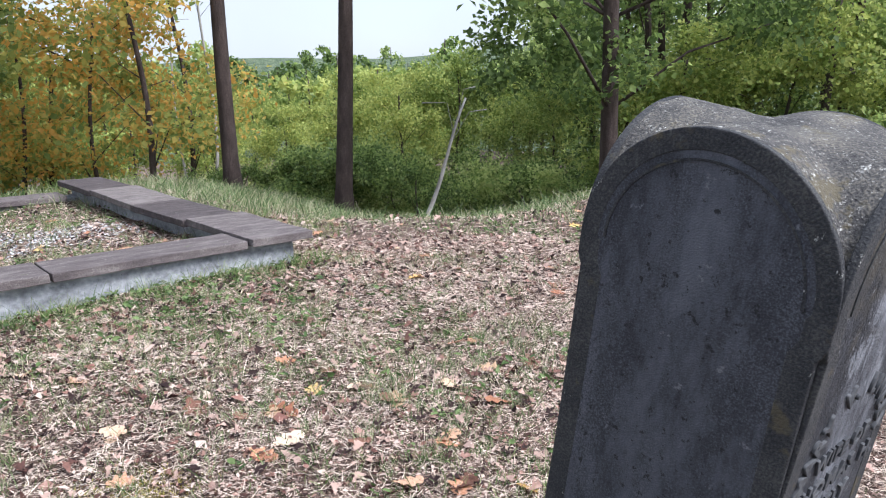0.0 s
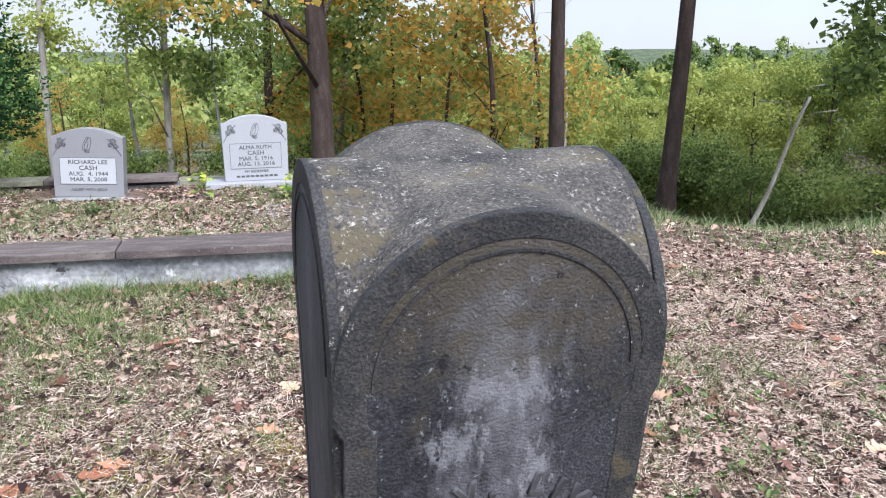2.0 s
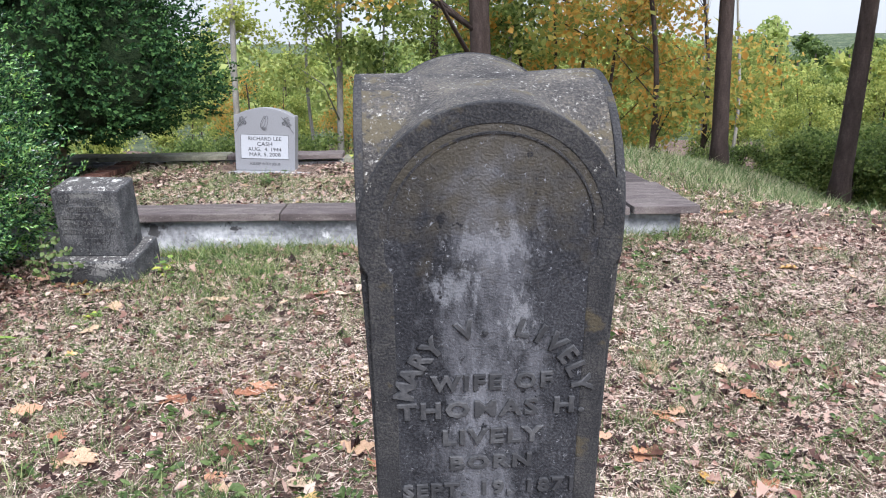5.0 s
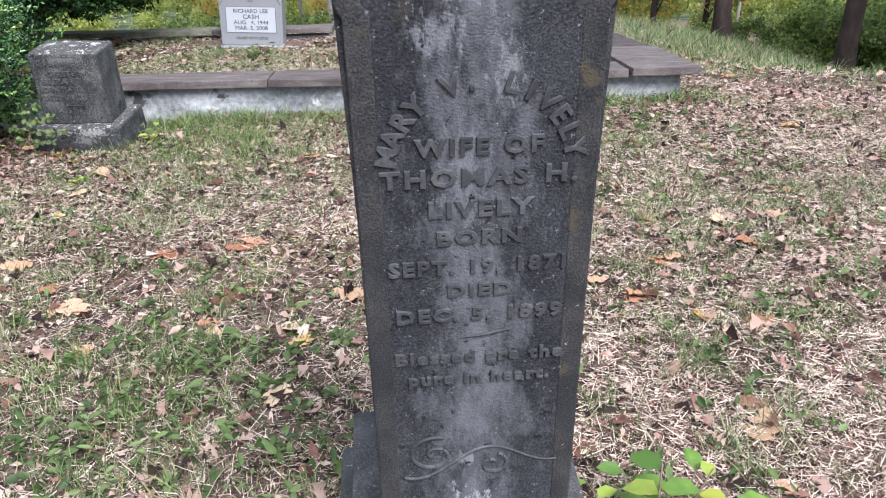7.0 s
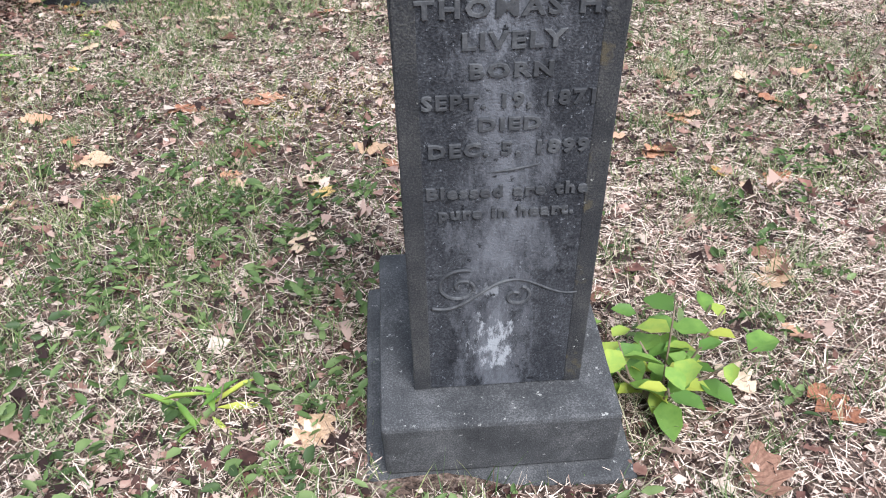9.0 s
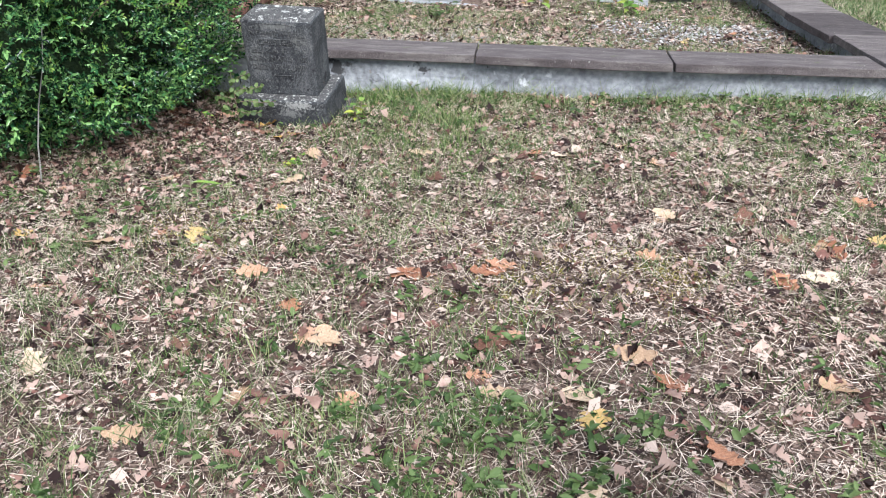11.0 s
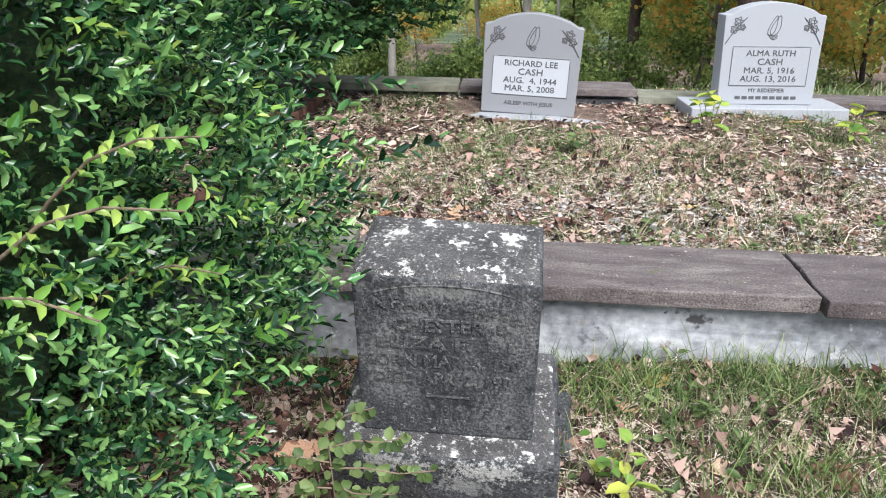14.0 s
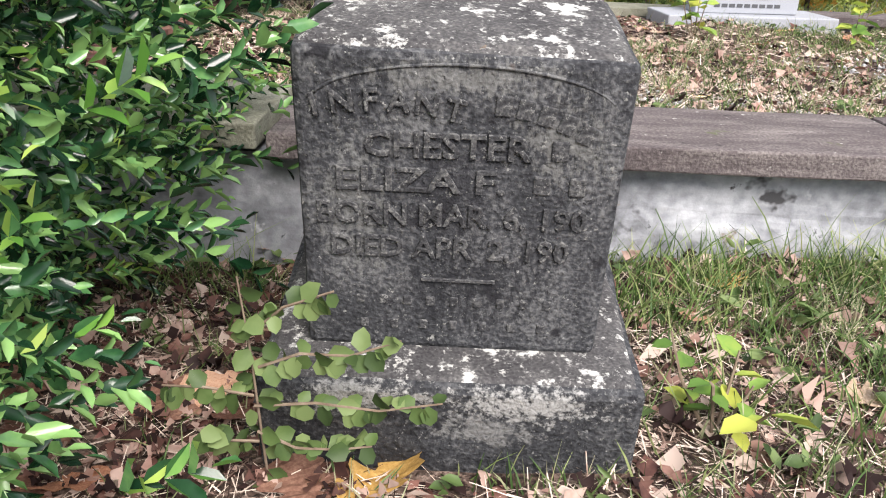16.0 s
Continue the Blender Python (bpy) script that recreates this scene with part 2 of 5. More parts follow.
M_LETTER2 = mat("worn_raised_letters", [(0.018, 0.018, 0.021), (0.055, 0.056, 0.06), (0.15, 0.15, 0.148)], scale=30, rough=0.9, fine=200, bump=0.8, dist=0.003, grain=1.0, specks=[((0.2, 0.2, 0.195), 150, 0.07), ((0.3, 0.3, 0.29), 60, -0.02)])
M_CAP = mat("weathered_slate_coping", [(0.042, 0.034, 0.036), (0.1, 0.083, 0.084), (0.21, 0.187, 0.178)], scale=4, rough=0.88, fine=140, bump=0.9, dist=0.006, obrand=0.35,
            stretch=(0.8, 3.0, 2), grain=0.8, specks=[((0.1, 0.105, 0.06), 5, -0.01), ((0.46, 0.45, 0.42), 38, -0.005), ((0.035, 0.03, 0.03), 22, 0.0)])
M_CAPG = mat("mossy_slate_coping", [(0.09, 0.095, 0.07), (0.18, 0.18, 0.14), (0.31, 0.31, 0.25)], scale=6, rough=0.9, fine=140, grain=0.8, bump=0.7, dist=0.006)
M_WALL = mat("whitewashed_block_wall", [(0.1, 0.104, 0.115), (0.32, 0.332, 0.36), (0.6, 0.615, 0.65)], scale=3.2, rough=0.9, fine=26, bump=0.8, dist=0.012, detail=12, grain=0.6, stretch=(0.7, 1, 1.5),
             specks=[((0.66, 0.67, 0.7), 4.5, 0.02), ((0.075, 0.075, 0.08), 3.2, 0.035), ((0.06, 0.06, 0.062), 13, -0.02), ((0.24, 0.2, 0.16), 8.0, -0.02), ((0.16, 0.18, 0.1), 5.0, -0.05)])
M_BRICK = mat("weathered_brown_brick", [(0.05, 0.024, 0.02), (0.12, 0.055, 0.043), (0.2, 0.105, 0.08)], scale=12, rough=0.92, fine=90, bump=0.8, dist=0.006, obrand=0.6, grain=0.8, specks=[((0.1, 0.1, 0.08), 20, 0.0)])
M_GRANITE = mat("light_grey_granite", [(0.22, 0.232, 0.262), (0.32, 0.336, 0.37), (0.44, 0.455, 0.49)], scale=240, rough=0.6, fine=400, bump=0.15, dist=0.002, specks=[((0.16, 0.16, 0.17), 300, 0.0)])
M_GRANITE_DK = mat("polished_grey_granite", [(0.17, 0.176, 0.195), (0.235, 0.243, 0.265), (0.31, 0.318, 0.34)], scale=240, rough=0.35, fine=400, bump=0.1, dist=0.002, specks=[((0.13, 0.13, 0.14), 300, 0.0)])
M_GRANITE_LT = mat("frosted_granite_panel", [(0.34, 0.36, 0.4), (0.41, 0.432, 0.475), (0.49, 0.51, 0.55)], scale=240, rough=0.75, fine=400, bump=0.15, dist=0.002)
M_INK = mat("dark_engraving", [(0.06, 0.063, 0.07), (0.1, 0.103, 0.11)], scale=60, rough=0.7, bump=0)
M_BARK = mat("pine_bark", [(0.02, 0.015, 0.013), (0.055, 0.04, 0.036), (0.105, 0.08, 0.075)], scale=9, rough=0.95, fine=40, bump=1.0, dist=0.03, stretch=(1, 1, 0.3), obrand=0.2)
M_BARKPALE = mat("pale_bark", [(0.14, 0.13, 0.12), (0.27, 0.26, 0.24), (0.45, 0.44, 0.41)], scale=6, rough=0.9, fine=40, bump=0.6, dist=0.02, stretch=(1, 1, 0.3))
M_ROAD = mat("asphalt", [(0.035, 0.035, 0.038), (0.055, 0.055, 0.058), (0.085, 0.085, 0.085)], scale=1.5, rough=0.9, fine=120, bump=0.4, dist=0.004)
M_GROUND = mat("dry_grass_soil", [(0.03, 0.019, 0.015), (0.14, 0.095, 0.075), (0.36, 0.27, 0.225)], scale=5.5, rough=1.0, fine=70, bump=1.0, dist=0.03, detail=12, grain=1.0,
               specks=[((0.1, 0.1, 0.05), 5.0, 0.02), ((0.36, 0.275, 0.225), 30.0, 0.0)])
M_FARWOOD = mat("distant_woods", [(0.03, 0.055, 0.035), (0.1, 0.14, 0.08), (0.24, 0.27, 0.15)], scale=0.3, rough=1.0, fine=0.45, bump=1.0, dist=3.0, detail=12, grain=0.9)
M_LITTER = leaf_mat("leaf_litter", [(0.022, 0.01, 0.009), (0.085, 0.036, 0.029), (0.22, 0.105, 0.083), (0.38, 0.235, 0.19), (0.56, 0.44, 0.375)], rough=0.75, island=1.35, trans=0.1)
M_THATCH = leaf_mat("dead_grass", [(0.035, 0.02, 0.016), (0.27, 0.185, 0.145), (0.78, 0.66, 0.56)], rough=0.8, island=1.6, trans=0.1)
M_DRYLEAF = leaf_mat("curled_dry_leaf", [(0.025, 0.012, 0.011), (0.09, 0.042, 0.034), (0.19, 0.096, 0.075), (0.3, 0.18, 0.145), (0.43, 0.3, 0.25)], rough=0.7, island=1.3, trans=0.12, scale=2.0)
M_CHAFF = leaf_mat("pale_chaff", [(0.18, 0.115, 0.09), (0.5, 0.36, 0.295), (0.82, 0.67, 0.58)], rough=0.85, island=1.3, trans=0.1)
M_GRASS = leaf_mat("green_grass", [(0.06, 0.11, 0.035), (0.12, 0.19, 0.065), (0.21, 0.27, 0.12), (0.4, 0.38, 0.25)], rough=0.6, island=1.0, trans=0.2)
M_MOSS = leaf_mat("yellow_moss", [(0.14, 0.12, 0.025), (0.3, 0.25, 0.06), (0.46, 0.4, 0.12)], rough=0.8, island=1.0, trans=0.15)
M_FRESH = leaf_mat("fresh_grass", [(0.05, 0.1, 0.025), (0.11, 0.19, 0.05), (0.2, 0.28, 0.09), (0.33, 0.36, 0.17)], rough=0.55, island=0.9, trans=0.25)
M_WEED = leaf_mat("weed_leaf", [(0.05, 0.085, 0.03), (0.1, 0.16, 0.05), (0.19, 0.26, 0.1)], rough=0.5, island=0.8, trans=0.3)
M_YELLOWLEAF = leaf_mat("yellow_green_leaf", [(0.1, 0.2, 0.04), (0.22, 0.36, 0.075), (0.46, 0.5, 0.09)], rough=0.5, island=0.8, trans=0.3)
M_BOX = leaf_mat("glossy_evergreen_leaf", [(0.006, 0.028, 0.012), (0.026, 0.088, 0.033), (0.085, 0.22, 0.074), (0.24, 0.43, 0.14)], rough=0.2, island=1.0, trans=0.22, spec=0.6, scale=4.0)
M_BOXNEW = leaf_mat("new_evergreen_growth", [(0.12, 0.3, 0.05), (0.27, 0.48, 0.09), (0.46, 0.62, 0.14)], rough=0.3, island=0.8, trans=0.4, spec=0.5, scale=4.0)
M_BOXDARK = leaf_mat("dark_evergreen_leaf", [(0.008, 0.03, 0.01), (0.022, 0.066, 0.02), (0.065, 0.14, 0.042)], rough=0.75, island=0.8, trans=0.12, spec=0.2, scale=2.0)
# near-black green: the shade deep inside a bush, put into the colour
M_CORE = mat("painted_inner_shade", [(0.008, 0.016, 0.007), (0.02, 0.04, 0.016), (0.05, 0.075, 0.03)], scale=30, rough=1.0, bump=1.0, dist=0.03)
M_TWIG = mat("twig_bark", [(0.12, 0.085, 0.06), (0.2, 0.15, 0.11), (0.3, 0.25, 0.19)], scale=30, rough=0.9, bump=0.4, dist=0.003)
M_GREENS = leaf_mat("green_foliage", [(0.09, 0.14, 0.045), (0.18, 0.26, 0.08), (0.3, 0.39, 0.12), (0.47, 0.53, 0.2)], island=0.6, obrand=0.6, trans=0.6, rough=0.6, scale=0.8)
M_YELGREEN = leaf_mat("yellowing_foliage", [(0.17, 0.24, 0.06), (0.31, 0.38, 0.1), (0.47, 0.5, 0.15)], island=0.7, obrand=0.4, trans=0.5, rough=0.6, scale=0.8)
M_AUTUMN = leaf_mat("autumn_foliage", [(0.2, 0.27, 0.08), (0.36, 0.4, 0.11), (0.56, 0.45, 0.12), (0.7, 0.4, 0.1)], island=0.7, obrand=0.4, trans=0.6, rough=0.6, scale=0.7)
M_OAK = [leaf_mat("tan_oak_leaf", [(0.42, 0.27, 0.17), (0.6, 0.43, 0.3), (0.74, 0.58, 0.44)], rough=0.7, island=0, obrand=0.6, trans=0.15, scale=20),
         leaf_mat("orange_oak_leaf", [(0.27, 0.11, 0.065), (0.47, 0.23, 0.135), (0.61, 0.38, 0.26)], rough=0.7, island=0, obrand=0.6, trans=0.15, scale=20),
         leaf_mat("brown_oak_leaf", [(0.11, 0.05, 0.035), (0.2, 0.1, 0.07), (0.3, 0.17, 0.12)], rough=0.75, island=0, obrand=0.6, trans=0.1, scale=20),
         leaf_mat("yellow_oak_leaf", [(0.45, 0.26, 0.07), (0.6, 0.38, 0.13), (0.68, 0.5, 0.24)], rough=0.65, island=0, obrand=0.5, trans=0.15, scale=20)]
M_GRAVEL = mat("white_gravel", [(0.22, 0.215, 0.22), (0.38, 0.375, 0.385), (0.6, 0.595, 0.605)], scale=8, rough=0.9, fine=60, bump=0.5, dist=0.005, island=1.0)


# ---- building blocks ----
def empty(name, m, label, category, group="", kind=""):
    ob = new(name)
    ob.matrix_world = m
    ob.empty_display_size = 0.1
    return tagged(ob, label, category, group, kind)


def part(name, bm, material, parent=None, label="", smooth=False, bevel=0.0):
    me = bpy.data.meshes.new(name)
    bm.to_mesh(me)
    bm.free()
    return part_mesh(name, me, material, parent, label, smooth, bevel)


def part_mesh(name, me, material, parent=None, label="", smooth=False, bevel=0.0):
    me.materials.append(material)
    if smooth:
        me.polygons.foreach_set("use_smooth", [True] * len(me.polygons))
    ob = new(name, me)
    if parent:
        ob.parent = parent
    if bevel:
        md = ob.modifiers.new("worn_edges", "BEVEL")
        md.width, md.segments, md.limit_method = bevel, 2, "ANGLE"
    return tagged(ob, label)


def raw_mesh(name, verts, faces):
    """A mesh from numpy arrays: verts (n, 3), faces (m, k)."""
    me = bpy.data.meshes.new(name)
    verts, faces = np.asarray(verts, np.float32), np.asarray(faces, np.int32)
    me.vertices.add(len(verts))
    me.vertices.foreach_set("co", verts.ravel())
    k = faces.shape[1]
    me.loops.add(faces.size)
    me.loops.foreach_set("vertex_index", faces.ravel())
    me.polygons.add(len(faces))
    me.polygons.foreach_set("loop_start", np.arange(0, faces.size, k, dtype=np.int32))
    me.update(calc_edges=True)
    me.validate()
    return me


def box(x0, x1, y0, y1, z0, z1, bm=None, rough=0.0, cuts=0):
    bm = bm or bmesh.new()
    g = bmesh.ops.create_cube(bm, size=1)["verts"]
    for v in g:
        v.co = (x0 + (v.co.x + 0.5) * (x1 - x0), y0 + (v.co.y + 0.5) * (y1 - y0), z0 + (v.co.z + 0.5) * (z1 - z0))
    if cuts:
        bmesh.ops.subdivide_edges(bm, edges=bm.edges[:], cuts=cuts, use_grid_fill=True)
    if rough:
        for v in bm.verts:
            v.co += noise.noise_vector(v.co * 7.0) * rough
    return bm


def prism(outline, y0, y1):
    """Closed solid: outline (x, z) drawn out from y0 to y1."""
    bm = bmesh.new()
    a = [bm.verts.new((x, y0, z)) for x, z in outline]
    b = [bm.verts.new((x, y1, z)) for x, z in outline]
    bm.faces.new(a)
    bm.faces.new(b[::-1])
    for i in range(len(a)):
        j = (i + 1) % len(a)
        bm.faces.new((a[j], a[i], b[i], b[j]))
    bmesh.ops.recalc_face_normals(bm, faces=bm.faces[:])
    return bm


def band(outer, inner, y0, y1):
    """An open strip between two outlines of the same length, with thickness from y0 to y1."""
    bm = bmesh.new()
    rows = [[bm.verts.new((x, y, z)) for x, z in line] for line, y in ((outer, y0), (inner, y0), (inner, y1), (outer, y1))]
    for r in range(4):
        a, b = rows[r], rows[(r + 1) % 4]
        for i in range(len(a) - 1):
            bm.faces.new((a[i], a[i + 1], b[i + 1], b[i]))
    bm.faces.new([r[0] for r in rows])
    bm.faces.new([r[-1] for r in rows][::-1])
    bmesh.ops.recalc_face_normals(bm, faces=bm.faces[:])
    return bm


def tube(points, radii, sides=6, bm=None):
    bm = bm or bmesh.new()
    rings = []
    for i, p in enumerate(points):
        p = Vector(p)
        d = (Vector(points[min(i + 1, len(points) - 1)]) - Vector(points[max(i - 1, 0)])).normalized()
        a = d.orthogonal().normalized()
        if rings and abs(a.dot(last)) < 0.99:
            a = (last - d * last.dot(d)).normalized()
        last = a
        c = d.cross(a)
        rings.append([bm.verts.new(p + (a * math.cos(t) + c * math.sin(t)) * radii[i]) for t in [2 * math.pi * k / sides for k in range(sides)]])
    for a, b in zip(rings, rings[1:]):
        for k in range(sides):
            bm.faces.new((a[k], a[(k + 1) % sides], b[(k + 1) % sides], b[k]))
    bm.faces.new(rings[0][::-1])
    bm.faces.new(rings[-1])
    return bm


def lettering(name, text, size, material, parent, at, depth=0.003, bold=0.0, squeeze=1.0, spacing=1.0):
    """A line of raised letters on a face that looks to -y: at = (x, y, z) of its centre."""
    cu = bpy.data.curves.new(name, "FONT")
    cu.body, cu.size, cu.align_x, cu.align_y, cu.extrude, cu.offset = text, size, "CENTER", "CENTER", depth, bold
    cu.resolution_u, cu.space_character = 2, spacing
    cu.bevel_depth, cu.bevel_resolution = 0.0007, 0
    tmp = new(name, cu)
    me = bpy.data.meshes.new_from_object(tmp.evaluated_get(bpy.context.evaluated_depsgraph_get()))
    bpy.data.objects.remove(tmp)
    me.materials.clear()
    me.transform(Matrix.Translation(at) @ pose(0, 0, 0, 90, 0, 0) @ Matrix.Diagonal((squeeze, 1, 1, 1)))
    return me


def letters(text, size, material, parent, at, depth=0.003, bold=0.0, squeeze=1.0, spacing=1.0):
    """The letters of a line, each a part of its own."""
    me = lettering("letter", text, size, material, parent, at, depth, bold, squeeze, spacing)
    bm = bmesh.new()
    bm.from_mesh(me)
    bpy.data.meshes.remove(me)
    todo = set(bm.verts)
    while todo:
        heap, island = [todo.pop()], []
        while heap:
            v = heap.pop()
            island.append(v)
            for e in v.link_edges:
                w = e.other_vert(v)
                if w in todo:
                    todo.remove(w)
                    heap.append(w)
        one, copy = bmesh.new(), {}
        for v in island:
            copy[v] = one.verts.new(v.co)
        for f in {f for v in island for f in v.link_faces}:
            one.faces.new([copy[v] for v in f.verts])
        part("letter", one, material, parent)
    bm.free()


def arched(name, text, size, material, parent, centre, radius, span, y, depth=0.003, bold=0.0):
    """Raised letters set round an arch of that radius about centre (x, z)."""
    k = len(text)
    for i, ch in enumerate(text):
        if ch == " ":
            continue
        a = radians(span) * (0.5 - i / (k - 1))
        me = lettering(name, ch, size, material, parent, (0, 0, 0), depth, bold)
        me.transform(Matrix.Translation((centre[0] - radius * math.sin(a), y, centre[1] + radius * math.cos(a))) @ pose(0, 0, 0, 0, -math.degrees(a), 0))
        part_mesh(name, me, material, parent)


def leaves(base, axis, up, length, width, fold=0.25):
    """Oval folded leaves, two quads each: arrays of base point, axis, upward normal, length and width."""
    n = len(base)
    axis = axis / np.linalg.norm(axis, axis=1, keepdims=True)
    side = np.cross(axis, up)
    side /= np.linalg.norm(side, axis=1, keepdims=True) + 1e-9
    nor = np.cross(side, axis)
    L, W = np.reshape(length, (-1, 1)) * np.ones((n, 1)), np.reshape(width, (-1, 1)) * np.ones((n, 1))
    lift = nor * W * fold
    v = np.empty((n, 6, 3))
    v[:, 0] = base
    v[:, 1] = base + axis * L * 0.32 + side * W * 0.5 + lift
    v[:, 2] = base + axis * L * 0.72 + side * W * 0.4 + lift
    v[:, 3] = base + axis * L - nor * L * 0.08
    v[:, 4] = base + axis * L * 0.72 - side * W * 0.4 + lift
    v[:, 5] = base + axis * L * 0.32 - side * W * 0.5 + lift
    i = (np.arange(n) * 6)[:, None]
    f = np.concatenate([i + [0, 1, 2, 3], i + [0, 3, 4, 5]])
    return v.reshape(-1, 3), f


def card_leaves(base, axis, up, length, width):
    """Small folded diamond leaves, two triangles each."""
    n = len(base)
    axis = axis / np.linalg.norm(axis, axis=1, keepdims=True)
    side = np.cross(axis, up)
    side /= np.linalg.norm(side, axis=1, keepdims=True) + 1e-9
    nor = np.cross(side, axis)
    L, W = np.reshape(length, (-1, 1)), np.reshape(width, (-1, 1))
    v = np.stack([base, base + axis * L * 0.45 + side * W * 0.5 + nor * W * 0.15, base + axis * L, base + axis * L * 0.45 - side * W * 0.5 + nor * W * 0.15], 1).reshape(-1, 3)
    i = (np.arange(n) * 4)[:, None]
    return v, np.concatenate([i + [0, 1, 2], i + [0, 2, 3]])


def straws(base, tip, width, rs):
    """Flat lying straws, one quad each."""
    n = len(base)
    d = tip - base
    side = np.cross(d, rs.normal(0, 0.4, (n, 3)) + (0, 0, 1))
    side /= np.linalg.norm(side, axis=1, keepdims=True) + 1e-9
    w = np.reshape(width, (-1, 1))
    v = np.stack([base - side * w, base + side * w, tip + side * w * 0.5, tip - side * w * 0.5], 1).reshape(-1, 3)
    return v, (np.arange(n) * 4)[:, None] + [0, 1, 2, 3]


def blades(base, tip, width, rs):
    """Thin grass blades, one bent strip of two triangles and a tip."""
    n = len(base)
    d = tip - base
    side = np.cross(d, rs.normal(size=(n, 3)))
    side /= np.linalg.norm(side, axis=1, keepdims=True) + 1e-9
    w = np.reshape(width, (-1, 1))
    mid = base + d * 0.55 + np.array((0, 0, 1.0)) * np.linalg.norm(d, axis=1, keepdims=True) * 0.08
    v = np.stack([base - side * w, base + side * w, mid + side * w * 0.7, mid - side * w * 0.7, tip], 1).reshape(-1, 3)
    i = (np.arange(n) * 5)[:, None]
    f = np.concatenate([i + [0, 1, 2], i + [0, 2, 3], i + [3, 2, 4]])
    return v, f


def stuff(name, me, material, label, category):
    return tagged(part_mesh(name, me, material), label, category, "", "stuff")

# ---- plan: the walled plot has axes PU (along its front, to the viewer's right) and PN (inwards) ----
PU, PN = np.array((0.736, 0.677)), np.array((-0.677, 0.736))
PLOT = Matrix(((0.736, -0.677, 0, 0), (0.677, 0.736, 0, 0), (0, 0, 1, 0), (0, 0, 0, 1)))


def smooth(a, b, x):
    t = np.clip((x - a) / (b - a), 0, 1)
    return t * t * (3 - 2 * t)


def ground_z(x, y):
    x, y = np.asarray(x, float), np.asarray(y, float)
    u, n = x * 0.736 + y * 0.677, -x * 0.677 + y * 0.736
    z = np.clip(0.03 * (y - 1.3), -0.03, 0.16)
    inside = smooth(5.48, 5.56, n) * smooth(3.2, 3.1, u) * smooth(10.15, 10.05, n) * smooth(-12, -8, u)
    z = z * (1 - inside) + inside * (0.17 + 0.02 * np.sin(2.1 * u + 1.3 * n) + 0.015 * np.sin(5 * u - 3 * n))
    s = np.maximum(np.maximum(n - 10.4, np.minimum(y - 7.6, u - 3.6)), 0)
    s = np.maximum(s, np.maximum(-x - 14, 0))
    w = smooth(-0.5, 2.5, x)
    s = s * (1 - w) + w * np.minimum(s, np.maximum(y - 9.2, 0))
    drop = np.where(s < 8, 0.3 * s * s / (s + 0.9), 2.157 + 0.06 * (s - 8))
    z = z - np.minimum(drop, 9 + 0 * s)
    d = np.hypot(x, y - 5)
    far = smooth(150, 480, d)
    ang = np.arctan2(x, y)
    z = z + far * (19 + 3.0 * np.sin(ang * 7 + 1) + 2.0 * np.sin(ang * 17) - 5 * smooth(-0.5, -1.1, ang))
    bump = 0.012 * np.sin(2.3 * x + 1.1 * y) + 0.01 * np.sin(4.1 * y - 2.7 * x) + 0.006 * np.sin(9 * x + 3 * y)
    return z + bump * (d < 60)


def graded(lo, hi, step, far, growth):
    core = list(np.arange(lo, hi + 1e-6, step))
    d, left, right = step, [], []
    a, b = lo, hi
    while a > -far:
        d *= growth
        a -= d
        b += d
        left.insert(0, a)
        right.append(b)
    return np.array(left + core + right)


gx, gy = graded(-10, 4, 0.1, 1800, 1.1), graded(-1, 11, 0.1, 1800, 1.1)
XX, YY = np.meshgrid(gx, gy, indexing="ij")
ZZ = ground_z(XX, YY)
idx = np.arange(XX.size).reshape(XX.shape)
quads = np.stack([idx[:-1, :-1], idx[1:, :-1], idx[1:, 1:], idx[:-1, 1:]], -1).reshape(-1, 4)
me = raw_mesh("ground", np.stack([XX, YY, ZZ], -1).reshape(-1, 3), quads)
ground = part_mesh("ground", me, M_GROUND, smooth=True)
me.materials.append(M_FARWOOD)
cxy = (XX[:-1, :-1] + XX[1:, 1:]).ravel() / 2, (YY[:-1, :-1] + YY[1:, 1:]).ravel() / 2
me.polygons.foreach_set("material_index", (np.hypot(cxy[0], cxy[1] - 5) > 45).astype(np.int32))
tagged(ground, "dry grassy ground covered in fallen leaves", "ground", "", "structure")

# asphalt drive beyond the monument
rx = np.concatenate([np.linspace(1.2, 6, 25), np.linspace(7, 60, 28)])
near = 7.15 - 0.05 * (rx - 1.2) + 0.25 * np.exp(-(rx - 1.2) / 0.4)
far_e = 8.1 + 0.16 * (rx - 1.2) - 0.45 * np.exp(-(rx - 1.2) / 0.5)
cols = [near + (far_e - near) * k / 6 for k in range(7)]
rv = np.concatenate([np.stack([rx, c, ground_z(rx, c) + 0.028 - 0.02 * (k in (0, 6))], -1) for k, c in enumerate(cols)])
ri = np.arange(len(rv)).reshape(7, -1)
road = part_mesh("road", raw_mesh("road", rv, np.stack([ri[:-1, :-1], ri[:-1, 1:], ri[1:, 1:], ri[1:, :-1]], -1).reshape(-1, 4)), M_ROAD)
tagged(road, "dark asphalt drive with scattered leaves", "road", "", "structure")

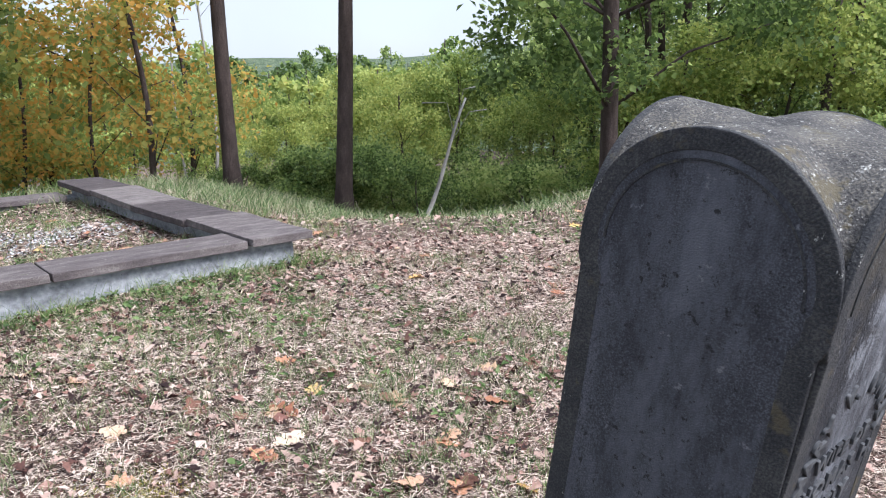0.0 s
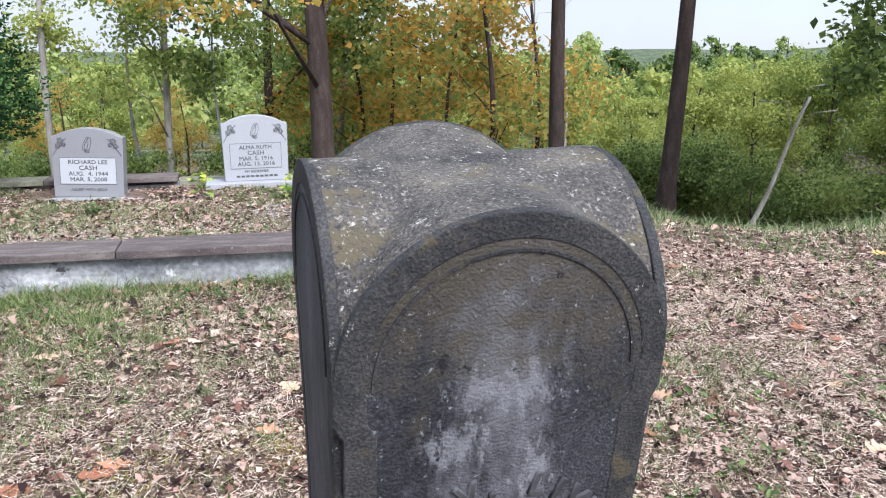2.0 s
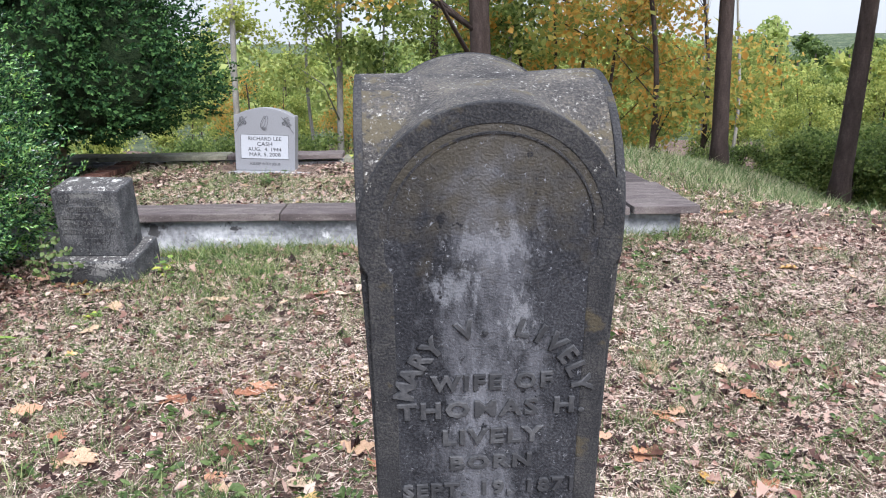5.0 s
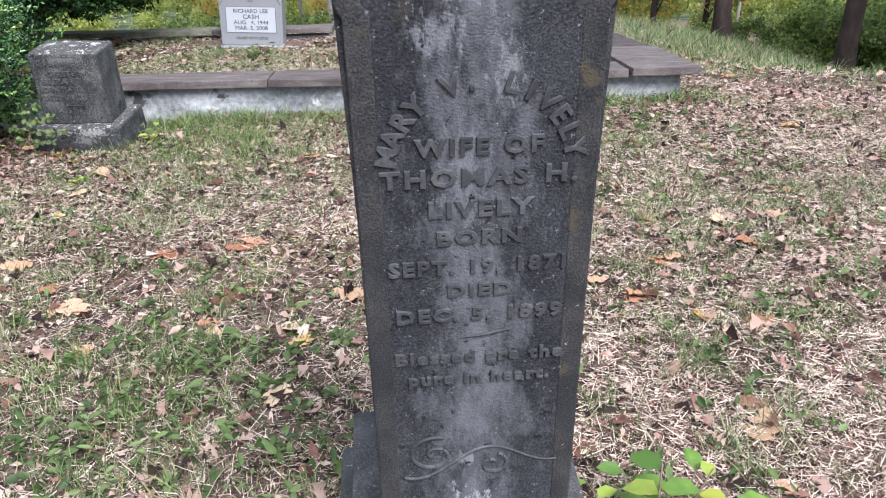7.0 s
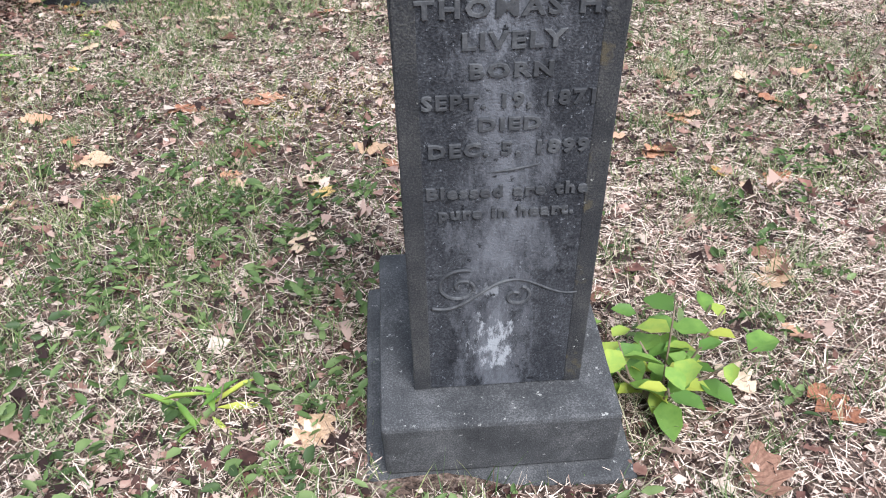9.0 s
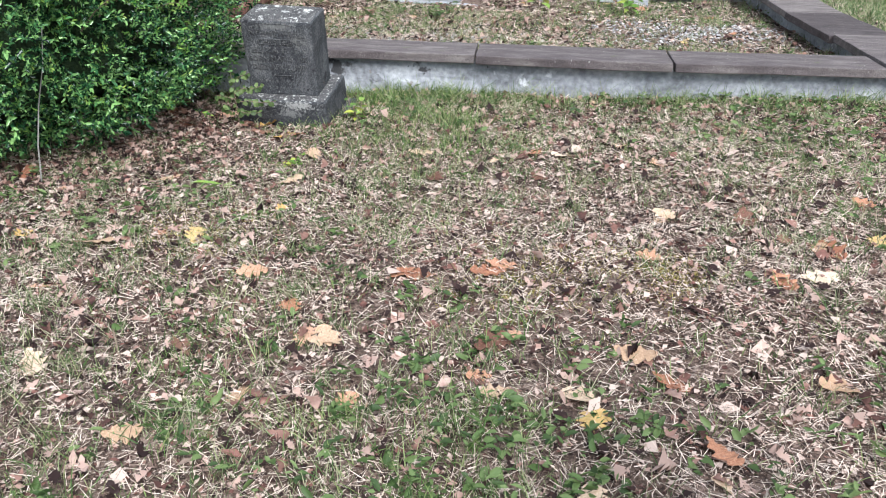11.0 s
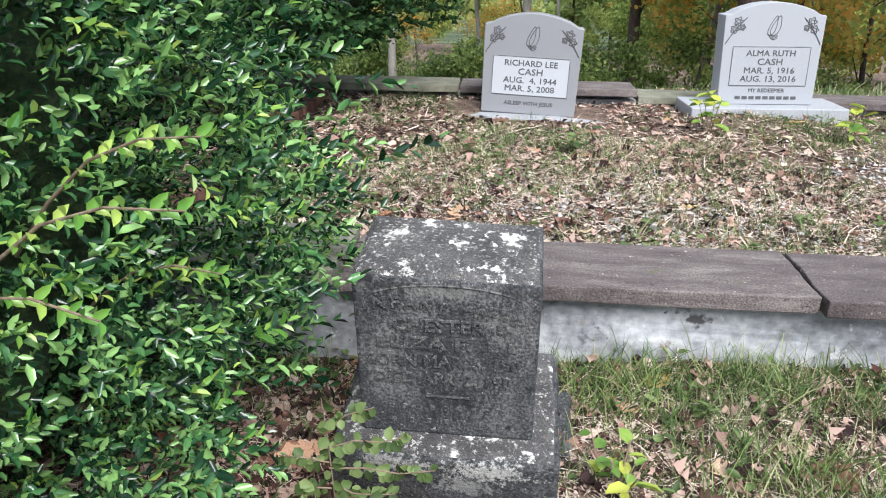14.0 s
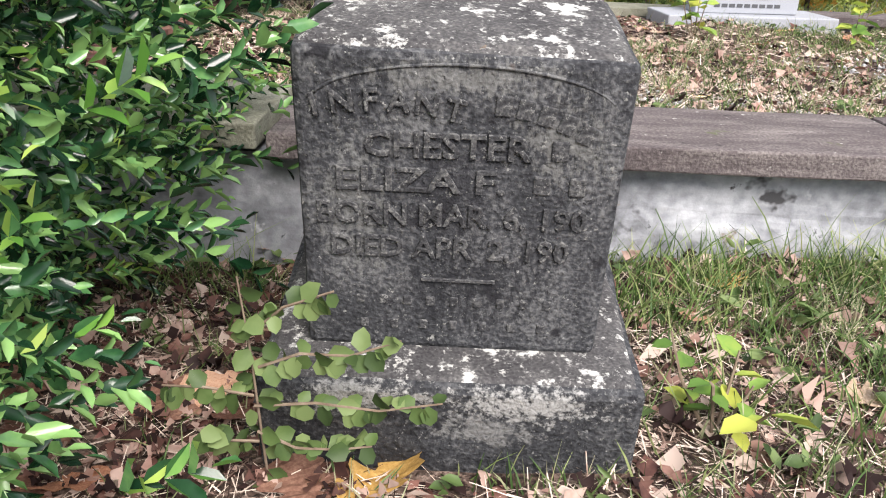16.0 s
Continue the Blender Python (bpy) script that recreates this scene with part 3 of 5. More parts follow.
# ---- the walled plot ----
CAP_T = 0.062
wall = empty("low_plot_wall", PLOT, "low whitewashed block wall round the plot, flaking", "wall", "", "structure")
part("front_wall", box(-6.0, 3.22, 5.43, 5.7, -0.25, 0.335, cuts=14, rough=0.012), M_WALL, wall)
part("side_wall", box(2.92, 3.215, 5.705, 10.2, -0.25, 0.33, cuts=10, rough=0.012), M_WALL, wall)
part("back_wall", box(-6.0, 2.915, 9.93, 10.2, -0.3, 0.2, cuts=12, rough=0.012), M_WALL, wall)


def coping(u0, u1, n0, n1, top, seed, material=M_CAP, tilt=(0, 0, 0)):
    """A split slate slab with a chipped, uneven edge."""
    bm = box(-(u1 - u0) / 2 + 0.003, (u1 - u0) / 2 - 0.003, -(n1 - n0) / 2, (n1 - n0) / 2, -CAP_T, 0, cuts=9)
    off = Vector((seed * 3.1, 0, 0))
    for v in bm.verts:
        k = noise.noise_vector((v.co + off) * 6) * 0.008 + noise.noise_vector((v.co + off) * 21) * 0.004
        v.co += Vector((k.x, k.y * 1.3, k.z * 0.6))
    ob = part("coping_slab", bm, material, None, "", bevel=0.006)
    ob.matrix_world = PLOT @ pose((u0 + u1) / 2, (n0 + n1) / 2, top, *tilt)
    return tagged(ob, "long weathered slate coping slab laid on the wall", "coping slab", "coping slabs on the plot wall")


part("side_wall", box(-2.76, -2.52, 5.86, 9.81, -0.25, 0.2, cuts=8, rough=0.01), M_BRICK, wall, "worn brown brick side of the plot wall")
coping(-3.3, -1.56, 5.40, 5.84, 0.425, 1, M_CAPG, (0, 0.6, -2.5))
coping(-1.55, 0.04, 5.36, 5.78, 0.395, 2, M_CAP, (0, 0.2, 0.1))
coping(0.045, 1.40, 5.33, 5.76, 0.388, 3, M_CAP, (0.5, 0.4, -0.1))
coping(1.41, 2.79, 5.34, 5.76, 0.385, 4, M_CAP, (0, -0.2, 0.4))
coping(2.80, 3.34, 5.31, 6.50, 0.402, 5, M_CAP, (0.2, 0.3, 0.5))
coping(2.76, 3.30, 6.51, 7.72, 0.388, 6, M_CAP, (-0.4, 0, 0.8))
coping(2.78, 3.30, 7.73, 9.05, 0.385, 7, M_CAP, (0.2, 0, -1))
coping(2.78, 3.30, 9.06, 10.25, 0.375, 8, M_CAP, (0, 0, 0))
coping(-5.9, -3.1, 9.82, 10.24, 0.30, 9, M_CAPG, (0, -0.6, 0))
coping(-3.09, -1.4, 9.82, 10.24, 0.31, 10, M_CAPG, (0, 0, 0.5))
coping(-1.39, 0.13, 9.82, 10.24, 0.31, 11, M_CAP, (0, 0, 0))
coping(0.14, 1.5, 9.84, 10.26, 0.245, 12, M_CAPG, (0, 0.4, 0))
coping(1.51, 2.77, 9.84, 10.26, 0.24, 13, M_CAP, (0, 0, 0))

# ---- the leaning four-sided monument ----
MU, MV, MN = Vector((0.711, 0.703, 0.0)), Vector((0.118, -0.120, 0.986)), Vector((0.693, -0.701, -0.168))
MN = MU.cross(MV).normalized()
MV = MN.cross(MU).normalized() if MN.cross(MU).z > 0 else MU.cross(MN).normalized()
BACK = -MN if MN.y < 0 else MN
HALF = 0.187
m_foot = Vector((0.588, 1.104, 0.992)) + MV * -0.813 + MU * 0.055 + BACK * HALF
m_foot -= BACK * 0.008
MON = Matrix((MU, BACK, MV)).transposed().to_4x4() @ pose(0, 0, 0, 0, -0.65, 0)
MON.translation = m_foot
monument = empty("grave_monument", MON, "leaning dark marble four-sided grave monument with arched heads", "gravestone")
ZC, NECK = 1.158, 1.100


def half_at(z):
    """Half width of the shaft at a height."""
    w = 0.1800 - 0.003 * min(z, NECK) / NECK
    if z > NECK:
        w += 0.0110 * math.sin(min(1.0, (z - NECK) / 0.026) * math.pi / 2)
    return w


bm = bmesh.new()
levels = [0, 0.03, 0.25, 0.5, 0.75, 0.95, 1.06, NECK, 1.105, 1.12, 1.135, 1.15, ZC]
N = 40
rings = []
for z in levels:
    h = half_at(z) - 0.004
    ring = []
    for sx, sy, ex, ey in ((-1, -1, 1, -1), (1, -1, 1, 1), (1, 1, -1, 1), (-1, 1, -1, -1)):
        for k in range(N):
            f = k / N
            ring.append(bm.verts.new(((sx + (ex - sx) * f) * h, (sy + (ey - sy) * f) * h, z)))
    rings.append(ring)
for a, b in zip(rings, rings[1:]):
    for k in range(len(a)):
        bm.faces.new((a[k], a[(k + 1) % len(a)], b[(k + 1) % len(a)], b[k]))
bm.faces.new(rings[0][::-1])
part("shaft", bm, M_SHAFT, monument, "dark streaked marble shaft", smooth=False)

# head: two barrel vaults crossing, with soft valleys
bm = bmesh.new()
R = 0.188
coords = [-R * math.cos(math.pi * k / 48) for k in range(49)]


def vault(x, y):
    a, b = math.sqrt(max(0, R * R - x * x)), math.sqrt(max(0, R * R - y * y))
    k = 0.012
    hh = max(k - abs(a - b), 0) / k
    return ZC + max(a, b) + hh * hh * k * 0.25 - 0.012 * math.exp(-(x * x + y * y) / 0.006)


SET = 1 - 0.006 / R
grid = [[bm.verts.new((x * SET, y * SET, vault(x, y))) for y in coords] for x in coords]
for i in range(48):
    for j in range(48):
        bm.faces.new((grid[i][j], grid[i + 1][j], grid[i + 1][j + 1], grid[i][j + 1]))
border_loop = [grid[i][0] for i in range(49)] + [grid[48][j] for j in range(1, 49)] + [grid[i][48] for i in range(47, -1, -1)] + [grid[0][j] for j in range(47, 0, -1)]
low = [bm.verts.new((v.co.x, v.co.y, ZC - 0.004)) for v in border_loop]
for k in range(len(low)):
    j = (k + 1) % len(low)
    bm.faces.new((border_loop[k], border_loop[j], low[j], low[k]))
for v in bm.verts:
    if v.co.z > ZC + 0.02:
        v.co += noise.noise_vector(v.co * 40) * 0.0016
bmesh.ops.remove_doubles(bm, verts=bm.verts[:], dist=0.0004)
bmesh.ops.recalc_face_normals(bm, faces=bm.faces[:])
head = part("arched_head", bm, M_HEAD, monument, "lichen-speckled vaulted head with four arches")
head.modifiers.new("split", "EDGE_SPLIT").split_angle = radians(40)
head.data.polygons.foreach_set("use_smooth", [True] * len(head.data.polygons))


def arch_outline(side, top, z0, r):
    """Up one side, over the arch and down the other: side inset, arch radius r about ZC."""
    zs = [z0, 0.3, 0.6, 0.8, 0.9, 1.0, 1.06, NECK, 1.108, 1.12, 1.135, 1.15]
    left = [(-(half_at(z) - side), z) for z in zs]
    arc = [(-r * math.cos(math.pi * k / 32), ZC + r * math.sin(math.pi * k / 32)) for k in range(33)]
    return left + arc + [(-x, z) for x, z in left[::-1]]


def setback(z):
    """How far a face of the shaft lies behind the face of the head: it swells out slowly below the arch."""
    t = min(1.0, max(0.0, (ZC + 0.05 - z) / 0.45))
    return 0.0085 * t * t * (3 - 2 * t)


def batter(bm):
    for v in bm.verts:
        v.co.y += setback(v.co.z)
    return bm


for turn in range(4):
    bm = band(arch_outline(0.0, 0, 0.002, R), arch_outline(0.036, 0, 0.002, R - 0.030), -R - 0.0008, -R + 0.012)
    batter(bm)
    q = part("border", bm, M_BORDER, monument, "raised border with brown lichen", bevel=0.002)
    q.matrix_basis = pose(0, 0, 0, 0, 0, 90 * turn)
    bm = band(arch_outline(0.044, 0, 0.95, R - 0.040)[12:-12], arch_outline(0.0475, 0, 0.95, R - 0.0435)[12:-12], -R - 0.0014, -R + 0.01)
    q = part("arch_ring", bm, M_BORDER, monument)
    q.matrix_basis = pose(0, 0, 0, 0, 0, 90 * turn)
    face_line = arch_outline(0.03, 0, 0.004, R - 0.024)
    bm = bmesh.new()
    rows = [[bm.verts.new(p) for p in ((x, -R + 0.0004, z), (-x, -R + 0.0004, z), (-x, -R + 0.006, z), (x, -R + 0.006, z))] for x, z in face_line[:len(face_line) // 2]]
    for a, b in zip(rows, rows[1:]):
        for k in range(4):
            bm.faces.new((a[k], a[(k + 1) % 4], b[(k + 1) % 4], b[k]))
    bm.faces.new(rows[0][::-1])
    bm.faces.new(rows[-1])
    batter(bm)
    bmesh.ops.recalc_face_normals(bm, faces=bm.faces[:])
    q = face = part("face_panel", bm, M_FACE if turn == 0 else M_SIDE, monument, "sunk panel streaked dark and pale")
    q.matrix_basis = pose(0, 0, 0, 0, 0, 90 * turn)
    front_face = face if turn == 0 else front_face

part("base_block", box(-0.255, 0.255, -0.28, 0.28, -0.165, -0.001, cuts=6, rough=0.003), M_BASE, monument, "grey marble base block", bevel=0.01)
part("plinth", box(-0.30, 0.30, -0.33, 0.33, -0.33, -0.166, cuts=5, rough=0.004), M_BASE, monument, "half-buried stone plinth", bevel=0.012)

FY = -0.1874
arched("letter", "MARY V. LIVELY", 0.042, M_LETTER, front_face, (0.006, 0.872), 0.138, 156, FY, 0.004, 0.001)
for text, size, z, sq in (("WIFE OF", 0.037, 0.910, 1.05), ("THOMAS H.", 0.039, 0.861, 1.15), ("LIVELY", 0.038, 0.808, 1.12), ("BORN", 0.034, 0.758, 1.2), ("SEPT. 19, 1871", 0.035, 0.705, 1.03),
                          ("DIED", 0.032, 0.661, 1.2), ("DEC. 5, 1899", 0.035, 0.613, 1.1), ("Blessed are the", 0.033, 0.526, 1.05), ("pure in heart.", 0.033, 0.480, 1.0)):
    letters(text, size, M_LETTER, front_face, (0.004, FY, z), 0.004, 0.0009, sq * 1.06, 1.22)
part("inscription", tube([(-0.03, FY, 0.565), (0.01, FY - 0.001, 0.570), (0.062, FY, 0.578)], [0.001, 0.0035, 0.001], 6), M_LETTER, front_face)
# carved scroll with a leafy curl
sc = []
for k in range(70):
    a = k / 69
    sc.append((-0.135 + 0.285 * a, FY - 0.0010, 0.268 + 0.028 * math.sin(a * 7.2 - 2.3) + 0.03 * a))
part("scroll", tube(sc, [0.004 * (1 - 0.5 * k / 69) for k in range(70)], 6), M_LETTER, front_face)
for cx, cz, r0, turns, sgn in ((-0.078, 0.300, 0.05, 1.6, 1), (0.03, 0.268, 0.03, 1.5, -1)):
    sp = [(cx + r0 * (1 - t) * math.cos(sgn * t * turns * 2 * math.pi + 1.2), FY - 0.0010, cz + 0.9 * r0 * (1 - t) * math.sin(sgn * t * turns * 2 * math.pi + 1.2)) for t in [k / 60 for k in range(58)]]
    part("scroll", tube(sp, [0.0038] * 58, 6), M_LETTER, front_face)

for ob in front_face.children:
    for v in ob.data.vertices:
        v.co.y += setback(v.co.z)

# ---- the small block-shaped stone ----
S2U, lean2 = Vector((0.758, 0.652, 0)), radians(8.5)
s2n = Vector((0.652, -0.758, 0))
S2V = Vector((0, 0, 1)) * math.cos(lean2) + s2n * math.sin(lean2)
S2B = S2V.cross(S2U).normalized()
ST2 = Matrix((S2U, S2B, S2V)).transposed().to_4x4()
ST2.translation = Vector((-3.975, 2.6375, 0.722)) - S2V * 0.497 + S2B * 0.152
stone2 = empty("block_gravestone", ST2, "small dark block gravestone with white lichen, leaning forward", "gravestone")


def tapered(hw0, hd0, hw1, hd1, z0, z1, cuts=7, rough=0.003):
    bm = box(-1, 1, -1, 1, 0, 1, cuts=cuts)
    for v in bm.verts:
        t = v.co.z
        v.co = Vector((v.co.x * (hw0 + (hw1 - hw0) * t), v.co.y * (hd0 + (hd1 - hd0) * t), z0 + (z1 - z0) * t))
        v.co += noise.noise_vector(v.co * 9) * rough
    return bm


def worn_top(bm):
    """The top falls to the front and to one worn corner."""
    for v in bm.verts:
        t = max(0.0, v.co.z - 0.4) / 0.1
        v.co.z -= t * (0.009 - 0.07 * min(0.0, v.co.y + 0.05) * 0.9 + 0.022 * v.co.x)
    return bm


die = part("die", worn_top(tapered(0.2265, 0.155, 0.228, 0.152, 0.001, 0.497)), M_STONE2, stone2, bevel=0.012)
top_bm = worn_top(tapered(0.221, 0.146, 0.207, 0.13, 0.494, 0.504, 6, 0.002))
part("top", top_bm, M_STONE2TOP, stone2, "stone top blotched with white lichen", bevel=0.004)
part("base_block", tapered(0.298, 0.245, 0.298, 0.245, -0.20, 0.0, 6, 0.006), M_STONE2BASE, stone2, "rough dark base block", bevel=0.014)
part("base_ledge", tapered(0.29, 0.237, 0.276, 0.222, -0.004, 0.005, 6, 0.0015), M_STONE2TOP, stone2, "pale lichened ledge", bevel=0.004)
part("plinth", tapered(0.36, 0.31, 0.355, 0.305, -0.34, -0.195, 5, 0.006), M_STONE2, stone2, "half-buried lower plinth", bevel=0.012)
arched("letter", "INFANT", 0.044, M_LETTER2, die, (-0.105, -0.02), 0.435, 25, -0.1530, 0.0045, 0.0004)
for k in range(5):
    a = radians(4 + 5.0 * k)
    q = part("inscription", box(-0.011, 0.011, -0.0022, 0.004, -0.014, 0.014), M_LETTER2, die, bevel=0.0015)
    q.matrix_basis = pose(0.03 + 0.34 * math.sin(a), -0.1535, -0.02 + 0.435 * math.cos(a), 0, math.degrees(a), 0)
ridge = [(0.207 * math.cos(math.pi * (0.08 + 0.84 * k / 24)), -0.152, 0.405 + 0.062 * math.sin(math.pi * (0.08 + 0.84 * k / 24))) for k in range(25)]
part("arched_ridge", tube(ridge, [0.0026] * 25, 6), M_STONE2, die, smooth=True)
for text, size, x, z, sq in (("CHESTER", 0.051, -0.02, 0.352, 1.1), ("ELIZA F.", 0.051, -0.055, 0.299, 1.35), ("BORN MAR. 6, 190", 0.049, -0.01, 0.244, 0.98), ("DIED APR. 2, 190", 0.049, -0.01, 0.190, 0.98)):
    letters(text, size, M_LETTER2, die, (x, -0.1530, z), 0.0045, 0.0004, sq)
for x, z in ((0.135, 0.352), (0.115, 0.299), (0.165, 0.299)):
    part("inscription", box(x - 0.012, x + 0.012, -0.1568, -0.15, z - 0.015, z + 0.015), M_LETTER2, die, bevel=0.003)
part("inscription", box(-0.05, 0.06, -0.159, -0.15, 0.134, 0.138), M_LETTER2, die)
for z, n_bars in ((0.095, 9), (0.05, 7)):
    for k in range(n_bars):
        x = -0.16 + 0.32 * (k + 0.5) / n_bars
        part("inscription", box(x - 0.007, x + 0.007, -0.1565, -0.15, z - 0.009, z + 0.009), M_LETTER2, die, bevel=0.003)


# ---- the two granite headstones ----
def headstone(u, n, z, roll, yaw, lines, verse, label, dark):
    h = empty("granite_headstone", PLOT @ pose(u, n, z, -1.0, roll, yaw), label, "headstone", "granite headstones in the plot")
    w, sh, pk = 0.39, 0.70, 0.79
    top = [(-w + 0.07 + (2 * w - 0.14) * k / 20, sh + 0.012 + (pk - sh - 0.012) * math.sin(math.pi * k / 20) ** 0.8) for k in range(21)]
    outline = [(-w + 0.012, 0), (-w, sh - 0.008), (-w + 0.05, sh)] + top + [(w - 0.05, sh), (w, sh - 0.008), (w - 0.012, 0)]
    part("tablet", prism(outline, 0.0, 0.2), M_GRANITE_DK if dark else M_GRANITE, h, bevel=0.006)
    px, z0, z1 = 0.305, 0.15, 0.455
    panel = part("panel", box(-px, px, -0.003, 0.01, z0, z1), M_GRANITE_LT if dark else M_GRANITE, h, "smooth pale inscription panel")
    for x0, x1, a, b in ((-px, px, z0, z0 + 0.0035), (-px, px, z1 - 0.0035, z1), (-px, -px + 0.0035, z0 + 0.006, z1 - 0.006), (px - 0.0035, px, z0 + 0.006, z1 - 0.006)):
        part("panel_line", box(x0, x1, -0.0055, -0.001, a, b), M_INK, panel)
    for text, size, zz in lines:
        letters(text, size, M_INK, panel, (0, -0.0038, zz), 0.0012, 0.0, 1.1)
    for k, (text, size, zz) in enumerate(verse):
        if text:
            letters(text, size, M_INK, h, (0, -0.0012, zz), 0.0012, 0.0, 1.05)
        else:
            for i in range(9):
                x = -0.25 + 0.5 * (i + 0.5) / 9
                part("inscription", box(x - 0.021, x + 0.021, -0.003, 0.002, zz - 0.012, zz + 0.012), M_INK, h)
    # engraved flower sprays and a closed-bud emblem, as plain outlines
    for sx in (-1, 1):
        for cx, cz, r in ((0.285, 0.645, 0.036), (0.31, 0.585, 0.033), (0.25, 0.60, 0.026)):
            ring = [(sx * cx + r * (0.8 + 0.2 * math.cos(5 * a)) * math.cos(a), -0.002, cz + r * (0.8 + 0.2 * math.cos(5 * a)) * math.sin(a)) for a in [2 * math.pi * k / 30 for k in range(31)]]
            part("engraving", tube(ring, [0.0034] * 31, 4), M_INK, h)
            part("engraving", tube([(sx * cx + r * 0.4 * math.cos(a), -0.002, cz + r * 0.4 * math.sin(a)) for a in [2 * math.pi * k / 12 for k in range(13)]], [0.003] * 13, 4), M_INK, h)
        stem = [(sx * (0.22 + 0.15 * t), -0.002, 0.675 - 0.06 * t * t - 0.14 * t) for t in [k / 10 for k in range(11)]]
        part("engraving", tube(stem, [0.004] * 11, 4), M_INK, h)
    for off, wide in ((-0.012, 0.024), (0.014, 0.03)):
        bud = [(off + wide * math.sin(a) * (1.05 - 0.45 * math.cos(a)) + 0.28 * 0.075 * math.cos(a), -0.002, 0.615 + 0.075 * math.cos(a)) for a in [2 * math.pi * k / 20 for k in range(21)]]
        part("engraving", tube(bud, [0.003] * 21, 4), M_INK, h)
    for k in range(3):
        part("engraving", tube([(-0.045 + 0.01 * k, -0.002, 0.545 - 0.012 * k), (0.0, -0.002, 0.532 - 0.012 * k), (0.03, -0.002, 0.545 - 0.012 * k)], [0.0026] * 3, 4), M_INK, h)
    slab = empty("headstone_footing", PLOT @ pose(u, n, z, 0, roll * 0.5, yaw), "low pale granite footing slab under the headstone", "footing", "granite footings in the plot")
    part("slab", box(-0.62, 0.62, -0.16, 0.34, -0.13, -0.002, cuts=5, rough=0.004), M_GRANITE, slab, bevel=0.01)
    return h


headstone(-0.815, 9.37, 0.165, 2.0, -4, (("RICHARD LEE", 0.064, 0.402), ("CASH", 0.072, 0.335), ("AUG.  4, 1944", 0.066, 0.268), ("MAR. 5, 2008", 0.066, 0.203)),
          (("ASLEEP WITH JESUS", 0.043, 0.085),), "grey granite headstone with pale panel and flower engravings", True)
headstone(1.085, 9.48, 0.275, -0.5, 3, (("ALMA RUTH", 0.064, 0.402), ("CASH", 0.072, 0.335), ("MAR. 5, 1916", 0.066, 0.268), ("AUG. 13, 2016", 0.066, 0.203)),
          (("MY REDEEMER", 0.043, 0.112), ("", 0.05, 0.055)), "pale granite headstone with engraved flowers and names", False)

# ---- trees ----
def ground_at(x, y):
    return float(ground_z(x, y))


def trunk_mesh(h, r, bend, seed, sides=12, flare=1.5):
    rs = random.Random(seed)
    pts, rad = [], []
    for k in range(14):
        t = k / 13
        k2 = 0.06 if r > 0.12 or bend[0] > 0.9 else 0.16
        pts.append((bend[0] * t + k2 * (math.sin(5 * t + seed) - math.sin(seed)), bend[1] * t + k2 * (math.sin(4.2 * t + 2 * seed) - math.sin(2 * seed)), h * t - 0.3))
        rad.append(r * (1 - 0.55 * t) * (1 + (flare - 1) * math.exp(-t * h / 0.35)))
    return tube(pts, rad, sides if r > 0.12 else 7), pts, rad


def crown_mesh(name, rs, blobs, count, size, flat=0.5):
    """Leaf clumps round many small centres, so that the outline is uneven and gaps stay open."""
    blobs = np.array(blobs)
    weights = blobs[:, 3] ** 2
    sub = []
    for b in blobs:
        k = max(5, int(14 * b[3] ** 1.2))
        d = rs.normal(size=(k, 3))
        d /= np.linalg.norm(d, axis=1, keepdims=True)
        sub.append(np.hstack([b[:3] + d * b[3] * rs.uniform(0.35, 1.05, (k, 1)) * (1, 1, 0.75), np.full((k, 1), 0.28 * b[3] + 0.1)]))
    sub = np.concatenate(sub)
    pick = rs.integers(0, len(sub), count)
    p = sub[pick, :3] + rs.normal(size=(count, 3)) * sub[pick, 3:4] * (0.75, 0.75, 0.5)
    ax = rs.normal(size=(count, 3)) + (0, 0, -0.3)
    up = rs.normal(size=(count, 3)) * flat + (0, 0, 1)
    L = size * rs.uniform(0.6, 1.4, count)
    v, f = card_leaves(p, ax, up, L, L * 0.75)
    return raw_mesh(name, v, f)


def tree(name, x, y, h, r, blobs, count, size, material, label, seed, bend=(0, 0), bark=None, limbs=5, group=""):
    t = empty(name, pose(x, y, ground_at(x, y)), label, "tree", group)
    bm, pts, rad = trunk_mesh(h, r, bend, seed)
    rs = random.Random(seed)
    part("trunk", bm, bark or M_BARK, t, smooth=True)
    for k in range(limbs):
        b = blobs[k % len(blobs)]
        i = min(12, max(3, int(13 * max(0.2, (b[2] - b[3]) / h))))
        p0, p1 = Vector(pts[i]), Vector(b[:3])
        mid = (p0 + p1) / 2 + Vector((rs.uniform(-0.2, 0.2), rs.uniform(-0.2, 0.2), 0.25))
        part("limb", tube([p0, mid, p1], [rad[i] * 0.26, rad[i] * 0.16, 0.012], 6), bark or M_BARK, t, smooth=True)
    if count:
        part_mesh("crown", crown_mesh("crown", np.random.default_rng(seed), blobs, count, size), material, t)
    return t


def cloud(rs, cx, cz, rx, rz, k, r):
    out = []
    for _ in range(k):
        a, q = rs.uniform(0, 2 * math.pi), math.sqrt(rs.uniform(0, 1))
        out.append((cx + rx * q * math.cos(a), rx * q * math.sin(a), cz + rz * rs.uniform(-1, 1), r * rs.uniform(0.6, 1.2)))
    return out


rt = random.Random(5)
